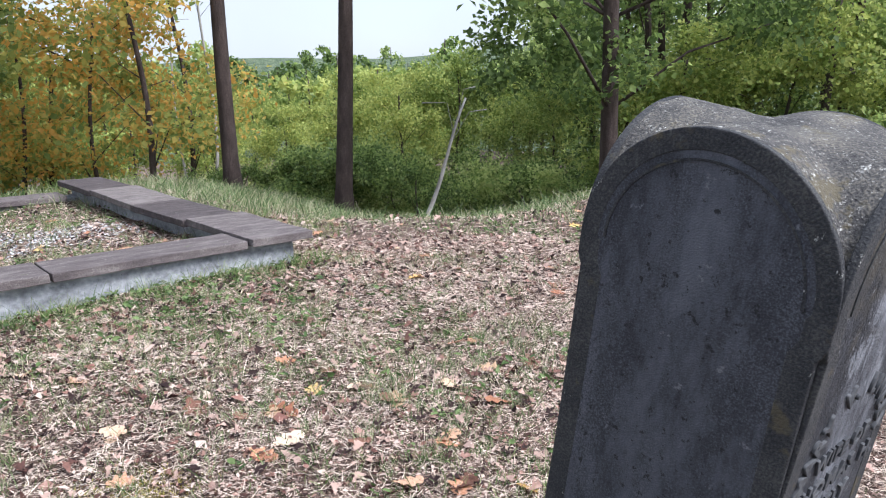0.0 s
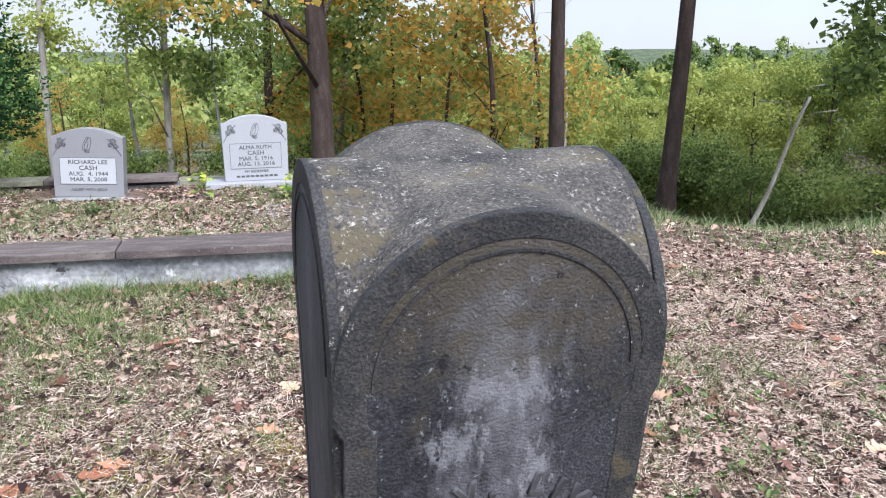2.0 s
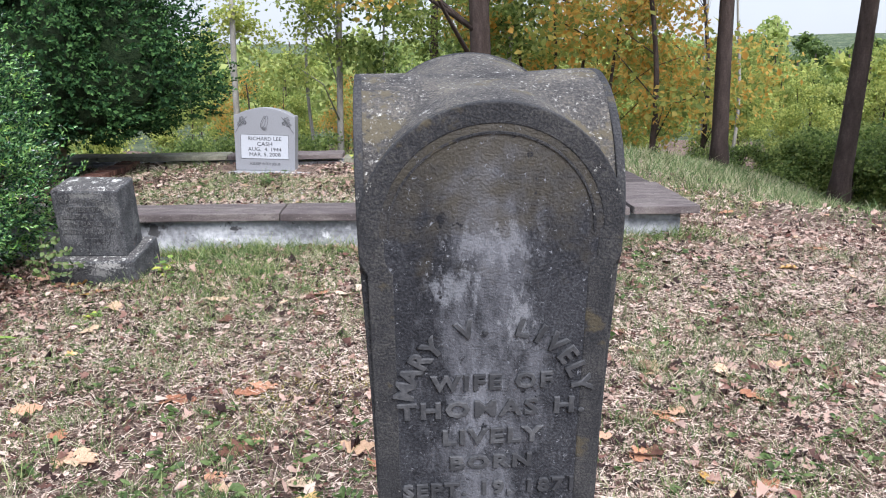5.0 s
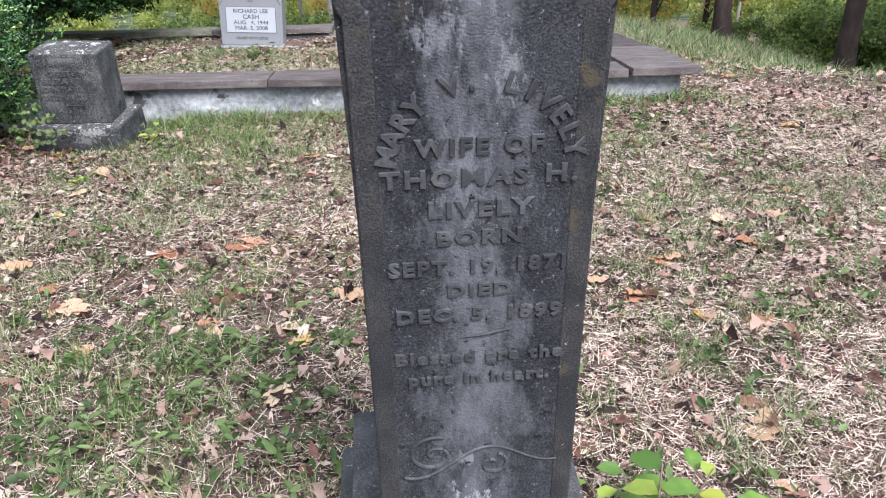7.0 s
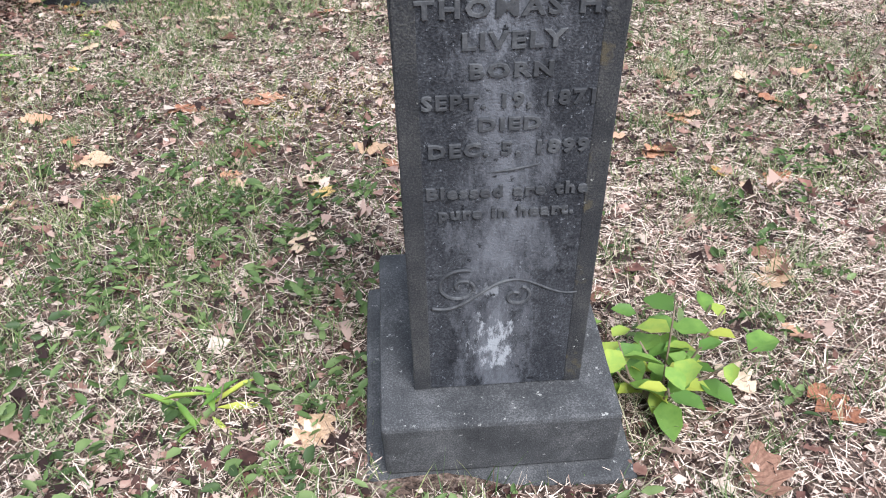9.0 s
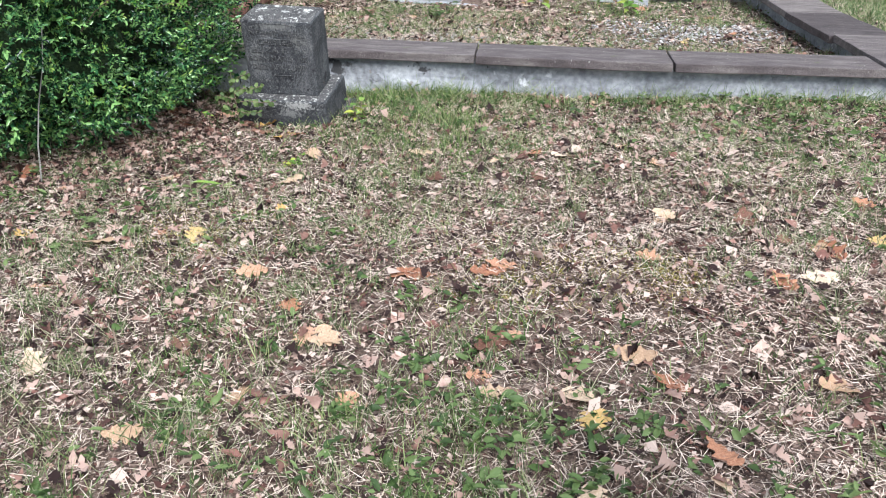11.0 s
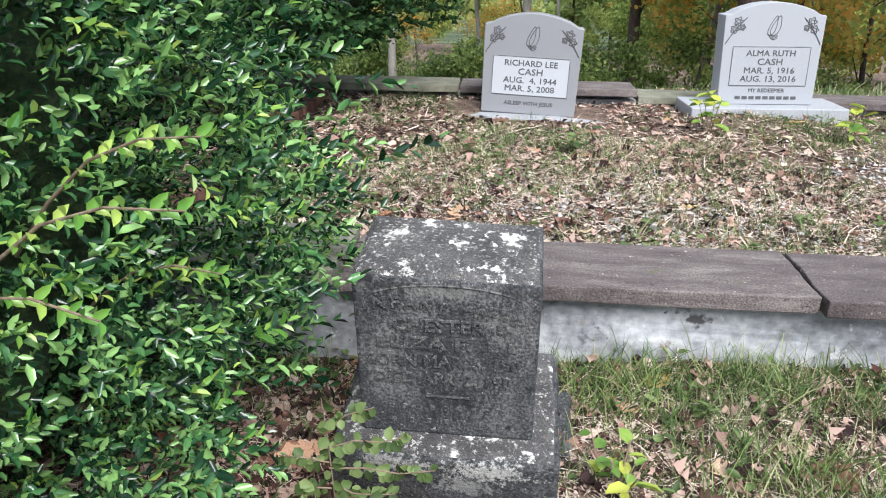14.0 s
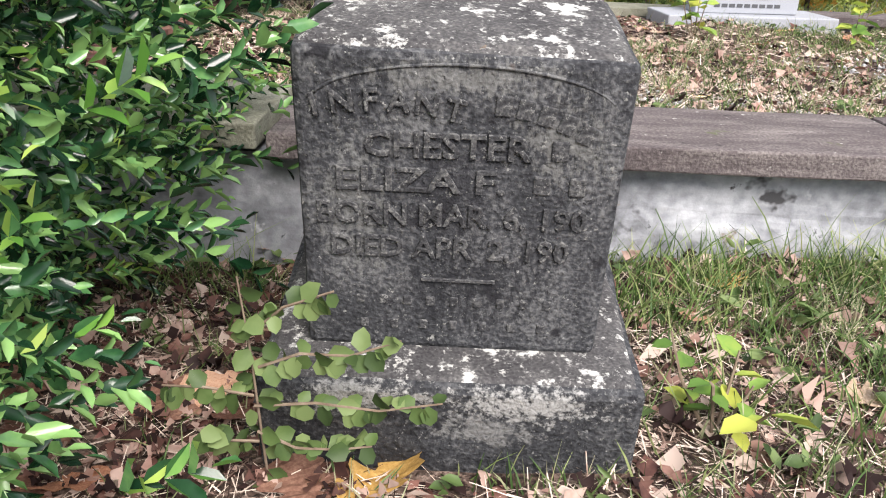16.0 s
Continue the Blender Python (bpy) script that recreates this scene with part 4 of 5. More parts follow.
# the tall pines and oaks that stand alone at the edge of the clearing
tree("pine_tree", -4.24, 14.4, 11, 0.15, cloud(rt, 0, 9.5, 2.0, 1.3, 9, 0.9), 5000, 0.2, M_GREENS, "tall slim pine with bare straight trunk", 11, (-0.35, 0.0), limbs=6)
tree("pine_tree", -2.3, 14.75, 11, 0.163, cloud(rt, 0, 9.5, 2.0, 1.3, 9, 0.9), 5000, 0.2, M_GREENS, "tall reddish-barked pine with bare trunk", 12, (0.25, 0), limbs=6)
tree("oak_tree", -8.1, 12.3, 10, 0.23, cloud(rt, 0.2, 5.3, 3.2, 1.7, 17, 0.75), 7500, 0.12, M_AUTUMN, "oak with thick dark trunk and turning leaves", 13, (-0.3, 0.1), limbs=9)
tree("oak_tree", 2.55, 14.2, 10, 0.17, cloud(rt, 0, 4.6, 3.8, 2.3, 30, 0.9), 19000, 0.125, M_GREENS, "large oak with dark trunk and green crown", 14, (0.1, 0), limbs=12)
tree("oak_tree", -12.1, 15.5, 10, 0.13, cloud(rt, 0, 5.4, 3.0, 2.0, 16, 0.9), 13000, 0.13, M_GREENS, "slender oak with green leaves", 15, (0.1, 0), limbs=6)
for x, y, cx, seed in ((-12.5, 12.6, 0.3, 41), (-15.2, 11.8, -0.2, 42), (-11.8, 17.6, 0.0, 43)):
    tree("birch_tree", x, y, 9.5, 0.09, cloud(rt, cx, 6.2, 2.2, 3.2, 24, 0.6), 6500, 0.1, M_YELGREEN, "tall airy birch with sparse pale green leaves", seed, (0.3, 0), M_BARKPALE, 9, "airy birches at the wood's edge")
# dead pale saplings
for x, y, h, r, bend in ((-0.9, 13.6, 2.55, 0.045, (1.0, 0)), (-14.2, 13.6, 6.5, 0.055, (-0.4, 0)), (-15.5, 17.5, 7.5, 0.05, (0.3, 0)), (-7.8, 24, 7.5, 0.06, (0.2, 0)), (-8.8, 25, 7, 0.05, (-0.5, 0))):
    tree("dead_sapling", x, y, h, r, [(bend[0] * 1.1, 0.2, h * 0.95, 0.2), (bend[0] * 0.7 - 0.5, 0, h * 0.85, 0.2), (bend[0] * 0.7 + 0.6, 0.2, h * 0.8, 0.2)], 0, 0.1, M_GREENS,
         "bare pale dead sapling" + (" leaning over" if bend[0] > 0.7 else ""), int(x * 10) % 97, bend, M_BARKPALE, 3, "dead saplings at the wood's edge")


# the wood behind: a few kinds of tree, each repeated
def template(name, kind, seed):
    rs = random.Random(seed)
    if kind == "shrub":
        bl = cloud(rs, 0, 1.0, 1.3, 0.8, 10, 0.6)
        return tree(name, 0, 0, 1.8, 0.04, bl, 5200, 0.095, M_GREENS, "leafy green undergrowth shrub", seed, limbs=4, group="shrubs at the wood's edge")
    if kind == "yellow":
        bl = cloud(rs, 0, 3.0, 1.5, 2.0, 15, 0.7)
        return tree(name, 0, 0, 4.6, 0.06, bl, 7500, 0.11, M_YELGREEN, "young tree with yellow-green leaves", seed, limbs=6, group="young trees in the wood")
    if kind == "autumn":
        bl = cloud(rs, 0, 3.4, 1.8, 2.2, 15, 0.75)
        return tree(name, 0, 0, 5.5, 0.07, bl, 3400, 0.125, M_AUTUMN, "young tree with orange autumn leaves", seed, limbs=6, group="autumn trees in the wood")
    if kind == "far":
        bl = cloud(rs, 0, 5.0, 2.6, 3.0, 16, 1.2)
        return tree(name, 0, 0, 8.5, 0.13, bl, 1000, 0.62, rs.choice((M_GREENS, M_YELGREEN, M_GREENS)), "distant leafy woodland tree", seed, limbs=3, group="distant trees across the valley")
    bl = cloud(rs, 0, 5.5, 2.4, 3.4, 24, 0.95)
    return tree(name, 0, 0, 9.5, 0.13, bl, 9500, 0.14, M_GREENS, "green leafy woodland tree", seed, limbs=10, group="green trees in the wood")


def wood(kind, name, az0, az1, d0, d1, count, seed, s0=0.8, s1=1.25):
    rs = random.Random(seed)
    base = None
    for k in range(count):
        a, d = radians(az0 + (az1 - az0) * (k + rs.uniform(0.1, 0.9)) / count), rs.uniform(d0, d1)
        x, y = 0.8 - d * math.sin(a), 0.5 + d * math.cos(a)
        if base is None or k % 6 == 0:
            base = template(name, kind, seed * 10 + k)
            ob = base
        else:
            ob = copy_thing(base, pose(0, 0, 0))
        s = rs.uniform(s0, s1)
        ob.matrix_basis = pose(x, y, ground_at(x, y) - 0.1, 0, 0, rs.uniform(0, 360)) @ Matrix.Diagonal((s, s, s * rs.uniform(0.9, 1.15), 1))


wood("shrub", "shrub", -50, 2, 13, 18, 20, 21, 0.5, 0.85)
wood("shrub", "shrub", 2, 28, 15.5, 22, 16, 33, 0.5, 0.85)
wood("shrub", "shrub", -14, 14, 14.5, 19, 14, 51, 0.55, 0.9)
wood("yellow", "young_tree", -10, 9, 21, 30, 7, 52, 0.6, 0.85)
wood("shrub", "shrub", 26, 75, 17, 24, 18, 22, 0.6, 1.0)
wood("green", "woodland_tree", -52, -4, 17, 27, 12, 23, 0.7, 1.0)
wood("yellow", "young_tree", 3, 22, 20, 30, 8, 24, 0.5, 0.75)
wood("yellow", "young_tree", -46, -9, 15, 20, 9, 53, 0.6, 0.95)
wood("autumn", "autumn_tree", 21, 37, 17, 22, 6, 25, 0.85, 1.15)
wood("yellow", "young_tree", 40, 75, 22, 34, 8, 26, 0.45, 0.7)
wood("yellow", "young_tree", 20, 38, 24, 36, 6, 27, 0.8, 1.1)
wood("green", "woodland_tree", -55, -3, 30, 46, 12, 29, 0.9, 1.2)
wood("yellow", "young_tree", -4, 24, 40, 70, 10, 30, 0.6, 0.9)
wood("far", "distant_tree", -6, 78, 38, 75, 40, 31, 0.45, 0.7)
wood("far", "distant_tree", -8, 78, 75, 150, 60, 34, 0.7, 1.1)
wood("far", "distant_tree", -8, 78, 150, 260, 54, 35, 1.2, 1.8)
wood("autumn", "autumn_tree", 46, 56, 24, 28, 2, 32, 0.55, 0.65)
for k in range(16):
    a, d = radians(-rt.uniform(8, 50)), rt.uniform(16, 26)
    tree("oak_tree", 0.8 - d * math.sin(a), 0.5 + d * math.cos(a), 9, rt.uniform(0.06, 0.15), [(0, 0, 8, 0.5), (0.5, 0.2, 7, 0.5)], 300, 0.16, M_GREENS, "slim dark-trunked woodland oak", 60 + k, (rt.uniform(-0.4, 0.4), 0), limbs=2,
         group="slim oaks beyond the drive")


# ---- the evergreen bushes ----
def bush(name, x, y, h, radius, profile, sprigs, leaf, material, label, seed, lift=0.0, squash=1.0, core=0.8, bulge=0.0, toward=0.0, rough=1.0, K=9, cards=False, shoots=0, swell=0.0):
    rs = np.random.default_rng(seed)
    b = empty(name, pose(x, y, ground_at(x, y)), label, "bush")
    # surface of revolution with lumps
    def lump(a, t):
        return 1 + bulge * np.cos(a - radians(toward)) + rough * (0.16 * swell * np.exp(-((np.mod(a, 2 * np.pi) - 0.42) / 0.4) ** 2 - ((t - 0.13) / 0.09) ** 2) + 0.09 * np.sin(3 * a + 5 * t + seed) + 0.08 * np.sin(7 * a - 9 * t) + 0.06 * np.sin(13 * a + 17 * t))

    a, t = rs.uniform(0, 2 * np.pi, sprigs), rs.uniform(0.0, 1.0, sprigs)
    crown = rs.uniform(0, 1, sprigs) < 0.2
    t = np.where(crown, 1 - 0.16 * rs.uniform(0, 1, sprigs) ** 2, t)
    prof = np.interp(t, [p[0] for p in profile], [p[1] for p in profile])
    keep = rs.uniform(0, 1, sprigs) < np.clip(prof + 0.25, 0, 1)
    a, t, prof = a[keep], t[keep], prof[keep]
    n = len(a)
    depth = 1 - 0.42 * rs.uniform(0, 1, n) ** 2.2
    stray = rs.uniform(0, 1, n) < 0.05
    depth = np.where(stray, depth + rs.uniform(0.03, 0.12, n), depth)
    depth = np.where(t > 0.84, depth * rs.uniform(0.15, 1.0, n) ** 0.6, depth)
    rr = radius * prof * lump(a, t) * depth
    young = rs.uniform(0, 1, n) < shoots
    rr = np.where(young, rr * (1.02 + 0.1 * (depth > 0.9)), rr)
    pos = np.stack([rr * np.cos(a), rr * np.sin(a) * squash, lift + t * (h - lift)], 1)
    out = np.stack([np.cos(a), np.sin(a) * squash, 0.55 * (t - 0.25) + 0.25], 1) + rs.normal(size=(n, 3)) * 0.45
    out /= np.linalg.norm(out, axis=1, keepdims=True)
    stem = leaf * rs.uniform(2.2, 4.2, n) * np.where(young, 1.35, 1.0)
    grow = np.where(young, 1.3, 1.0)
    ref = rs.normal(size=(n, 3))
    s1 = np.cross(out, ref)
    s1 /= np.linalg.norm(s1, axis=1, keepdims=True)
    s2 = np.cross(out, s1)
    V, F, off = [], [], 0
    Y = []
    for k in range(K):
        f = 0.1 + 0.9 * (k // 2) / (K // 2)
        ang = (k // 2) * 1.1
        side = s1 * np.cos(ang) + s2 * np.sin(ang)
        if k % 2:
            side = -side
        if k == K - 1:
            side = side * 0.15
        base = pos + out * (stem * f)[:, None]
        axis = out * 0.95 + side * 0.7 + rs.normal(size=(n, 3)) * 0.15
        up = out * 0.9 - side * 0.2 + np.array((0, 0, 0.5))
        L = leaf * grow * rs.uniform(0.7, 1.2, n) * (1.0 - 0.25 * (f > 0.85))
        v, fc = card_leaves(base, axis, up, L, L * 0.6) if cards else leaves(base, axis, up, L, L * 0.4, 0.22)
        V.append(v)
        F.append(fc + off)
        Y.append(np.repeat(young, len(fc) // n))
        off += len(v)
    V, F, Y = np.concatenate(V), np.concatenate(F), np.concatenate(Y)
    for word, chosen, m, text in (("foliage", ~Y, material, ""), ("new_growth", Y, M_BOXNEW, "fresh yellow-green shoots")):
        if chosen.any():
            used, idx = np.unique(F[chosen], return_inverse=True)
            part_mesh(word, raw_mesh(word, V[used], idx.reshape(F[chosen].shape)), m, b, text)
    # solid lumpy shell behind the leaves, coloured dark in place of inner shade
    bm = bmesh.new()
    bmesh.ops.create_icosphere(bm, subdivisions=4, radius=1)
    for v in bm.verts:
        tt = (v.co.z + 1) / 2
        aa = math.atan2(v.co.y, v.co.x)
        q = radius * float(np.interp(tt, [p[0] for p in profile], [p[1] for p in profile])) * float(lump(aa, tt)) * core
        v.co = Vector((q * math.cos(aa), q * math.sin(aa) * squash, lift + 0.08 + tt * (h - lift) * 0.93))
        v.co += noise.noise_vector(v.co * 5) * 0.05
    part("core", bm, M_CORE, b, "solid dark shell coloured as the shade inside the bush", smooth=False)
    rq = random.Random(seed)
    for k in range(5):
        aa = rq.uniform(0, 6.28)
        part("stem", tube([(0.12 * math.cos(aa), 0.12 * math.sin(aa), -0.1), (0.3 * math.cos(aa), 0.3 * math.sin(aa), lift + 0.3), (0.5 * radius * math.cos(aa), 0.5 * radius * math.sin(aa), lift + 0.5 * h * 0.6)], [0.05, 0.04, 0.02], 7), M_TWIG, b)
    return b


bush("boxwood_bush", -5.28, 1.46, 2.7, 1.09, [(0, 0.66), (0.05, 0.88), (0.12, 1.03), (0.25, 1.06), (0.42, 1.0), (0.65, 0.88), (0.85, 0.65), (1, 0.15)], 22000, 0.034, M_BOX, "large glossy green boxwood bush", 3, lift=0.04, bulge=0.10, toward=48, core=0.66, shoots=0.05, rough=1.2, swell=0.55)
bush("evergreen_bush", -8.82, 4.43, 5.2, 1.93, [(0, 0.5), (0.06, 0.85), (0.13, 1.0), (0.22, 0.93), (0.35, 0.78), (0.5, 0.62), (0.7, 0.42), (0.9, 0.2), (1, 0.05)], 17000, 0.06, M_BOXDARK, "tall dark evergreen bush overhanging the plot", 4, lift=0.45, rough=1.3, cards=True, core=0.78)

# ---- ground cover ----
rg = np.random.default_rng(17)


def scatter(n, x0, x1, y0, y1):
    x, y = rg.uniform(x0, x1, n), rg.uniform(y0, y1, n)
    return x, y


def clear(x, y):
    """Where loose ground cover can lie: not under the stones, the wall or the drive."""
    u, n = x * 0.736 + y * 0.677, -x * 0.677 + y * 0.736
    wall_hit = ((n > 5.40) & (n < 5.72) & (u < 3.24)) | ((u > 2.9) & (u < 3.24) & (n > 5.4) & (n < 10.2)) | ((n > 9.9) & (n < 10.22) & (u < 3.24))
    mx, my = x - m_foot.x, y - m_foot.y
    mon = (abs(mx * MU.x + my * MU.y) < 0.28) & (abs(my * MU.x - mx * MU.y) < 0.31)
    sx, sy = x - ST2.translation.x, y - ST2.translation.y
    st = (abs(sx * S2U.x + sy * S2U.y) < 0.29) & (abs(sy * S2U.x - sx * S2U.y) < 0.25)
    h1 = (abs(u + 0.815) < 0.63) & (n > 9.2) & (n < 9.75)
    h2 = (abs(u - 1.085) < 0.63) & (n > 9.3) & (n < 9.85)
    rd = (x > 1.3) & (y > 7.2) & (y < 8.4 + 0.16 * (x - 1.2))
    return ~(wall_hit | mon | st | h1 | h2 | rd)


def patch(x, y, f, ph=0.0):
    return 0.5 + 0.25 * np.sin(f * x + 1.7 * np.sin(f * 0.6 * y + ph)) + 0.25 * np.sin(f * 1.3 * y + 1.3 * np.sin(f * 0.8 * x + ph))


def sheet_of(n, zone, keep):
    x, y = scatter(n, *zone)
    k = clear(x, y) & (rg.uniform(0, 1, n) < keep(x, y))
    x, y = x[k], y[k]
    return np.stack([x, y, ground_z(x, y)], 1)


NEAR = (-6.5, 2.6, -0.6, 6.3)
MID = (-9.5, 4.5, 3.5, 11.0)
# the wider ground around
SOUTH, EAST, WEST = (-11.0, 8.0, -7.0, -0.5), (2.5, 8.0, -0.6, 8.0), (-12.0, -6.4, -0.6, 6.0)
# dead thatch and needles lying flat
V, F, off = [], [], 0
for zone, n, ln, wd in ((NEAR, 400000, 0.052, 0.0011), (MID, 90000, 0.08, 0.0019), (SOUTH, 26000, 0.11, 0.003), (EAST, 12000, 0.11, 0.003), (WEST, 12000, 0.11, 0.003)):
    p = sheet_of(n, zone, lambda x, y: 0.45 + 0.55 * patch(x, y, 2.2))
    a, el = rg.uniform(0, 2 * np.pi, len(p)), np.abs(rg.normal(0, 0.22, len(p)))
    L = ln * rg.uniform(0.4, 1.6, len(p))
    d = np.stack([np.cos(a) * np.cos(el), np.sin(a) * np.cos(el), np.sin(el)], 1) * L[:, None]
    p[:, 2] += rg.uniform(0.001, 0.014, len(p))
    v, f = straws(p, p + d, wd * rg.uniform(0.5, 1.5, len(p)), rg)
    V.append(v)
    F.append(f + off)
    off += len(v)
stuff("dead_grass", raw_mesh("dead_grass", np.concatenate(V), np.concatenate(F)), M_THATCH, "dry straw and pine needles on the ground", "dead grass")
# crumbled small leaves
V, F, off = [], [], 0
for zone, n, size in ((NEAR, 130000, 0.021), (MID, 55000, 0.034), ((-5.4, -3.3, 0.3, 3.3), 7000, 0.034), ((-9.0, -4.5, 3.5, 7.5), 7000, 0.042), (NEAR, 4500, 0.05), (SOUTH, 14000, 0.06), (EAST, 6000, 0.06), (WEST, 7000, 0.06)):
    p = sheet_of(n, zone, lambda x, y: 0.35 + 0.65 * patch(x, y, 1.7, 2.0))
    a = rg.uniform(0, 2 * np.pi, len(p))
    ax = np.stack([np.cos(a), np.sin(a), rg.normal(0, 0.25, len(p))], 1)
    up = rg.normal(size=(len(p), 3)) * 0.35 + (0, 0, 1)
    L = size * rg.uniform(0.4, 1.7, len(p))
    p[:, 2] += rg.uniform(0.002, 0.016, len(p))
    v, f = card_leaves(p, ax, up, L, L * rg.uniform(0.35, 0.9, len(p)))
    V.append(v)
    F.append(f + off)
    off += len(v)
stuff("leaf_litter", raw_mesh("leaf_litter", np.concatenate(V), np.concatenate(F)), M_LITTER, "crumbled reddish-brown leaf litter", "leaf litter")

# dried oak leaves, curled and lobed, lying thick in drifts
def curled_leaves(p, L, rs):
    """Lobed leaves of ten corners round a raised midrib, arrays of place and length."""
    n = len(p)
    a = rs.uniform(0, 2 * np.pi, n)
    ax = np.stack([np.cos(a), np.sin(a), rs.normal(0, 0.2, n)], 1)
    up = rs.normal(size=(n, 3)) * 0.3 + (0, 0, 1)
    side = np.cross(ax, up)
    side /= np.linalg.norm(side, axis=1, keepdims=True)
    nor = np.cross(side, ax)
    nor *= np.sign(nor[:, 2:3])
    curl, cup = rs.normal(0.2, 0.35, n), rs.normal(0.25, 0.4, n)
    outline = ((0.0, 0.04), (0.2, 0.26), (0.3, 0.1), (0.48, 0.38), (0.6, 0.14), (0.78, 0.28), (1.0, 0.03))
    v = []
    for sgn in (-1, 1):
        for t, w in outline:
            ww = w * sgn * rs.uniform(0.45, 1.15, n)
            v.append(p + ax * (L * (t - 0.5))[:, None] + side * (L * ww)[:, None] + nor * (L * (cup * np.abs(ww) * 2 + curl * (t - 0.5) ** 2 * 2))[:, None])
    v = np.stack(v, 1).reshape(-1, 3)
    i = (np.arange(n) * 14)[:, None]
    return v, np.concatenate([i + [k, k + 1, k + 8, k + 7] for k in range(6)])


V, F, off = [], [], 0
drift = lambda x, y: (0.25 + 0.75 * patch(x, y, 1.9, 5.0) ** 1.5) * (1 - 0.55 * smooth(0.3, 1.2, x))
wallside = lambda x, y: np.exp(-((-x * 0.677 + y * 0.736 - 5.2) / 0.5) ** 2)
underbush = lambda x, y: np.exp(-((np.hypot(x + 5.2, y - 1.6) - 1.0) / 0.5) ** 2)
for zone, n, keep, lo, hi in ((NEAR, 9000, drift, 0.035, 0.075), (MID, 5000, drift, 0.045, 0.085), ((-5.5, 1.0, 1.5, 7.0), 7500, wallside, 0.03, 0.065), ((-6.4, -3.3, 0.0, 3.6), 9500, underbush, 0.022, 0.055)):
    p = sheet_of(n, zone, keep)
    p[:, 2] += rg.uniform(0.008, 0.022, len(p))
    v, f = curled_leaves(p, rg.uniform(lo, hi, len(p)), rg)
    V.append(v)
    F.append(f + off)
    off += len(v)
stuff("dry_leaves", raw_mesh("dry_leaves", np.concatenate(V), np.concatenate(F)), M_DRYLEAF, "curled pinkish-brown oak leaves in drifts", "dry leaves")
# pale needles and chaff on the bare sandy stretch beside the monument
band_n = lambda x, y: 0.75 * np.exp(-((-x * 0.677 + y * 0.736 - 4.75) / 0.45) ** 2) * smooth(-1.3, -0.2, x * 0.736 + y * 0.677)
sandy = lambda x, y: np.clip((smooth(-1.5, 0.5, x + 0.25 * (y - 3)) + band_n(x, y)) * (0.55 + 0.45 * patch(x, y, 2.6, 1.0)), 0, 1)
p = sheet_of(400000, (-4.2, 3.9, 0.2, 7.0), sandy)
a, el = rg.uniform(0, 2 * np.pi, len(p)), np.abs(rg.normal(0, 0.12, len(p)))
L = 0.025 * rg.uniform(0.4, 1.7, len(p))
p[:, 2] += rg.uniform(0.004, 0.014, len(p))
v, f = straws(p, p + np.stack([np.cos(a) * np.cos(el), np.sin(a) * np.cos(el), np.sin(el)], 1) * L[:, None], 0.0014 * rg.uniform(0.5, 1.6, len(p)), rg)
stuff("pale_chaff", raw_mesh("pale_chaff", v, f), M_CHAFF, "pale pinkish needles and chaff on sandy soil", "chaff")


# living grass: tufts
def tufts(n, zone, keep, h0, h1, per, spread, w):
    c = sheet_of(n, zone, keep)
    k = np.repeat(np.arange(len(c)), per)
    h = rg.uniform(h0, h1, len(c))[k] * rg.uniform(0.4, 1.1, len(k))
    base = c[k] + np.stack([rg.normal(0, spread, len(k)), rg.normal(0, spread, len(k)), np.full(len(k), -0.005)], 1)
    lean = rg.normal(0, 0.45, (len(k), 2))
    tip = base + np.stack([lean[:, 0] * h, lean[:, 1] * h, h * rg.uniform(0.6, 1.0, len(k))], 1)
    return blades(base, tip, w * rg.uniform(0.6, 1.4, len(k)), rg)


V, F, off = [], [], 0
bare = lambda x, y: 1 - 0.8 * smooth(0.5, 1.3, x + 0.25 * (y - 3)) * smooth(6.8, 5.5, y)
gap2 = lambda x, y: 0.7 * np.exp(-(((x + 3.4) / 0.6) ** 2 + ((y - 3.3) / 0.5) ** 2)) * patch(x, y, 9.0, 3.0)
for spec in ((24000, NEAR, lambda x, y: (0.16 + 0.84 * patch(x, y, 1.5, 1.0) ** 2) * bare(x, y), 0.03, 0.1, 8, 0.026, 0.0017),
             (4800, NEAR, lambda x, y: patch(x, y, 1.7, 4.0) ** 2.5 * bare(x, y), 0.07, 0.17, 22, 0.03, 0.0014),
                          (8500, MID, lambda x, y: 0.15 + 0.7 * patch(x, y, 1.2, 1.0), 0.05, 0.14, 7, 0.03, 0.002),
             (5000, SOUTH, lambda x, y: 0.1 + 0.6 * patch(x, y, 0.8, 1.0), 0.05, 0.14, 7, 0.05, 0.003),
             (2000, EAST, lambda x, y: 0.1 + 0.6 * patch(x, y, 0.8, 1.0), 0.05, 0.14, 7, 0.05, 0.003),
             (2600, (-3.5, 9, 6.8, 14.5), lambda x, y: smooth(6.6, 8.6, y + 0.3 * x * (x < 0)), 0.06, 0.2, 9, 0.05, 0.003),
             (4200, (-5, 2.5, 8.2, 14.5), lambda x, y: smooth(8.2, 9.8, y) * (0.4 + 0.6 * patch(x, y, 1.4, 2.0)), 0.08, 0.3, 9, 0.06, 0.0035),
             (3200, (-12, -3, 9.5, 17), lambda x, y: smooth(10.3, 10.8, -x * 0.677 + y * 0.736), 0.1, 0.3, 9, 0.07, 0.004)):
    v, f = tufts(*spec)
    V.append(v)
    F.append(f + off)
    off += len(v)
stuff("grass", raw_mesh("grass", np.concatenate(V), np.concatenate(F)), M_GRASS, "patchy tufts of green and straw-coloured grass", "grass")

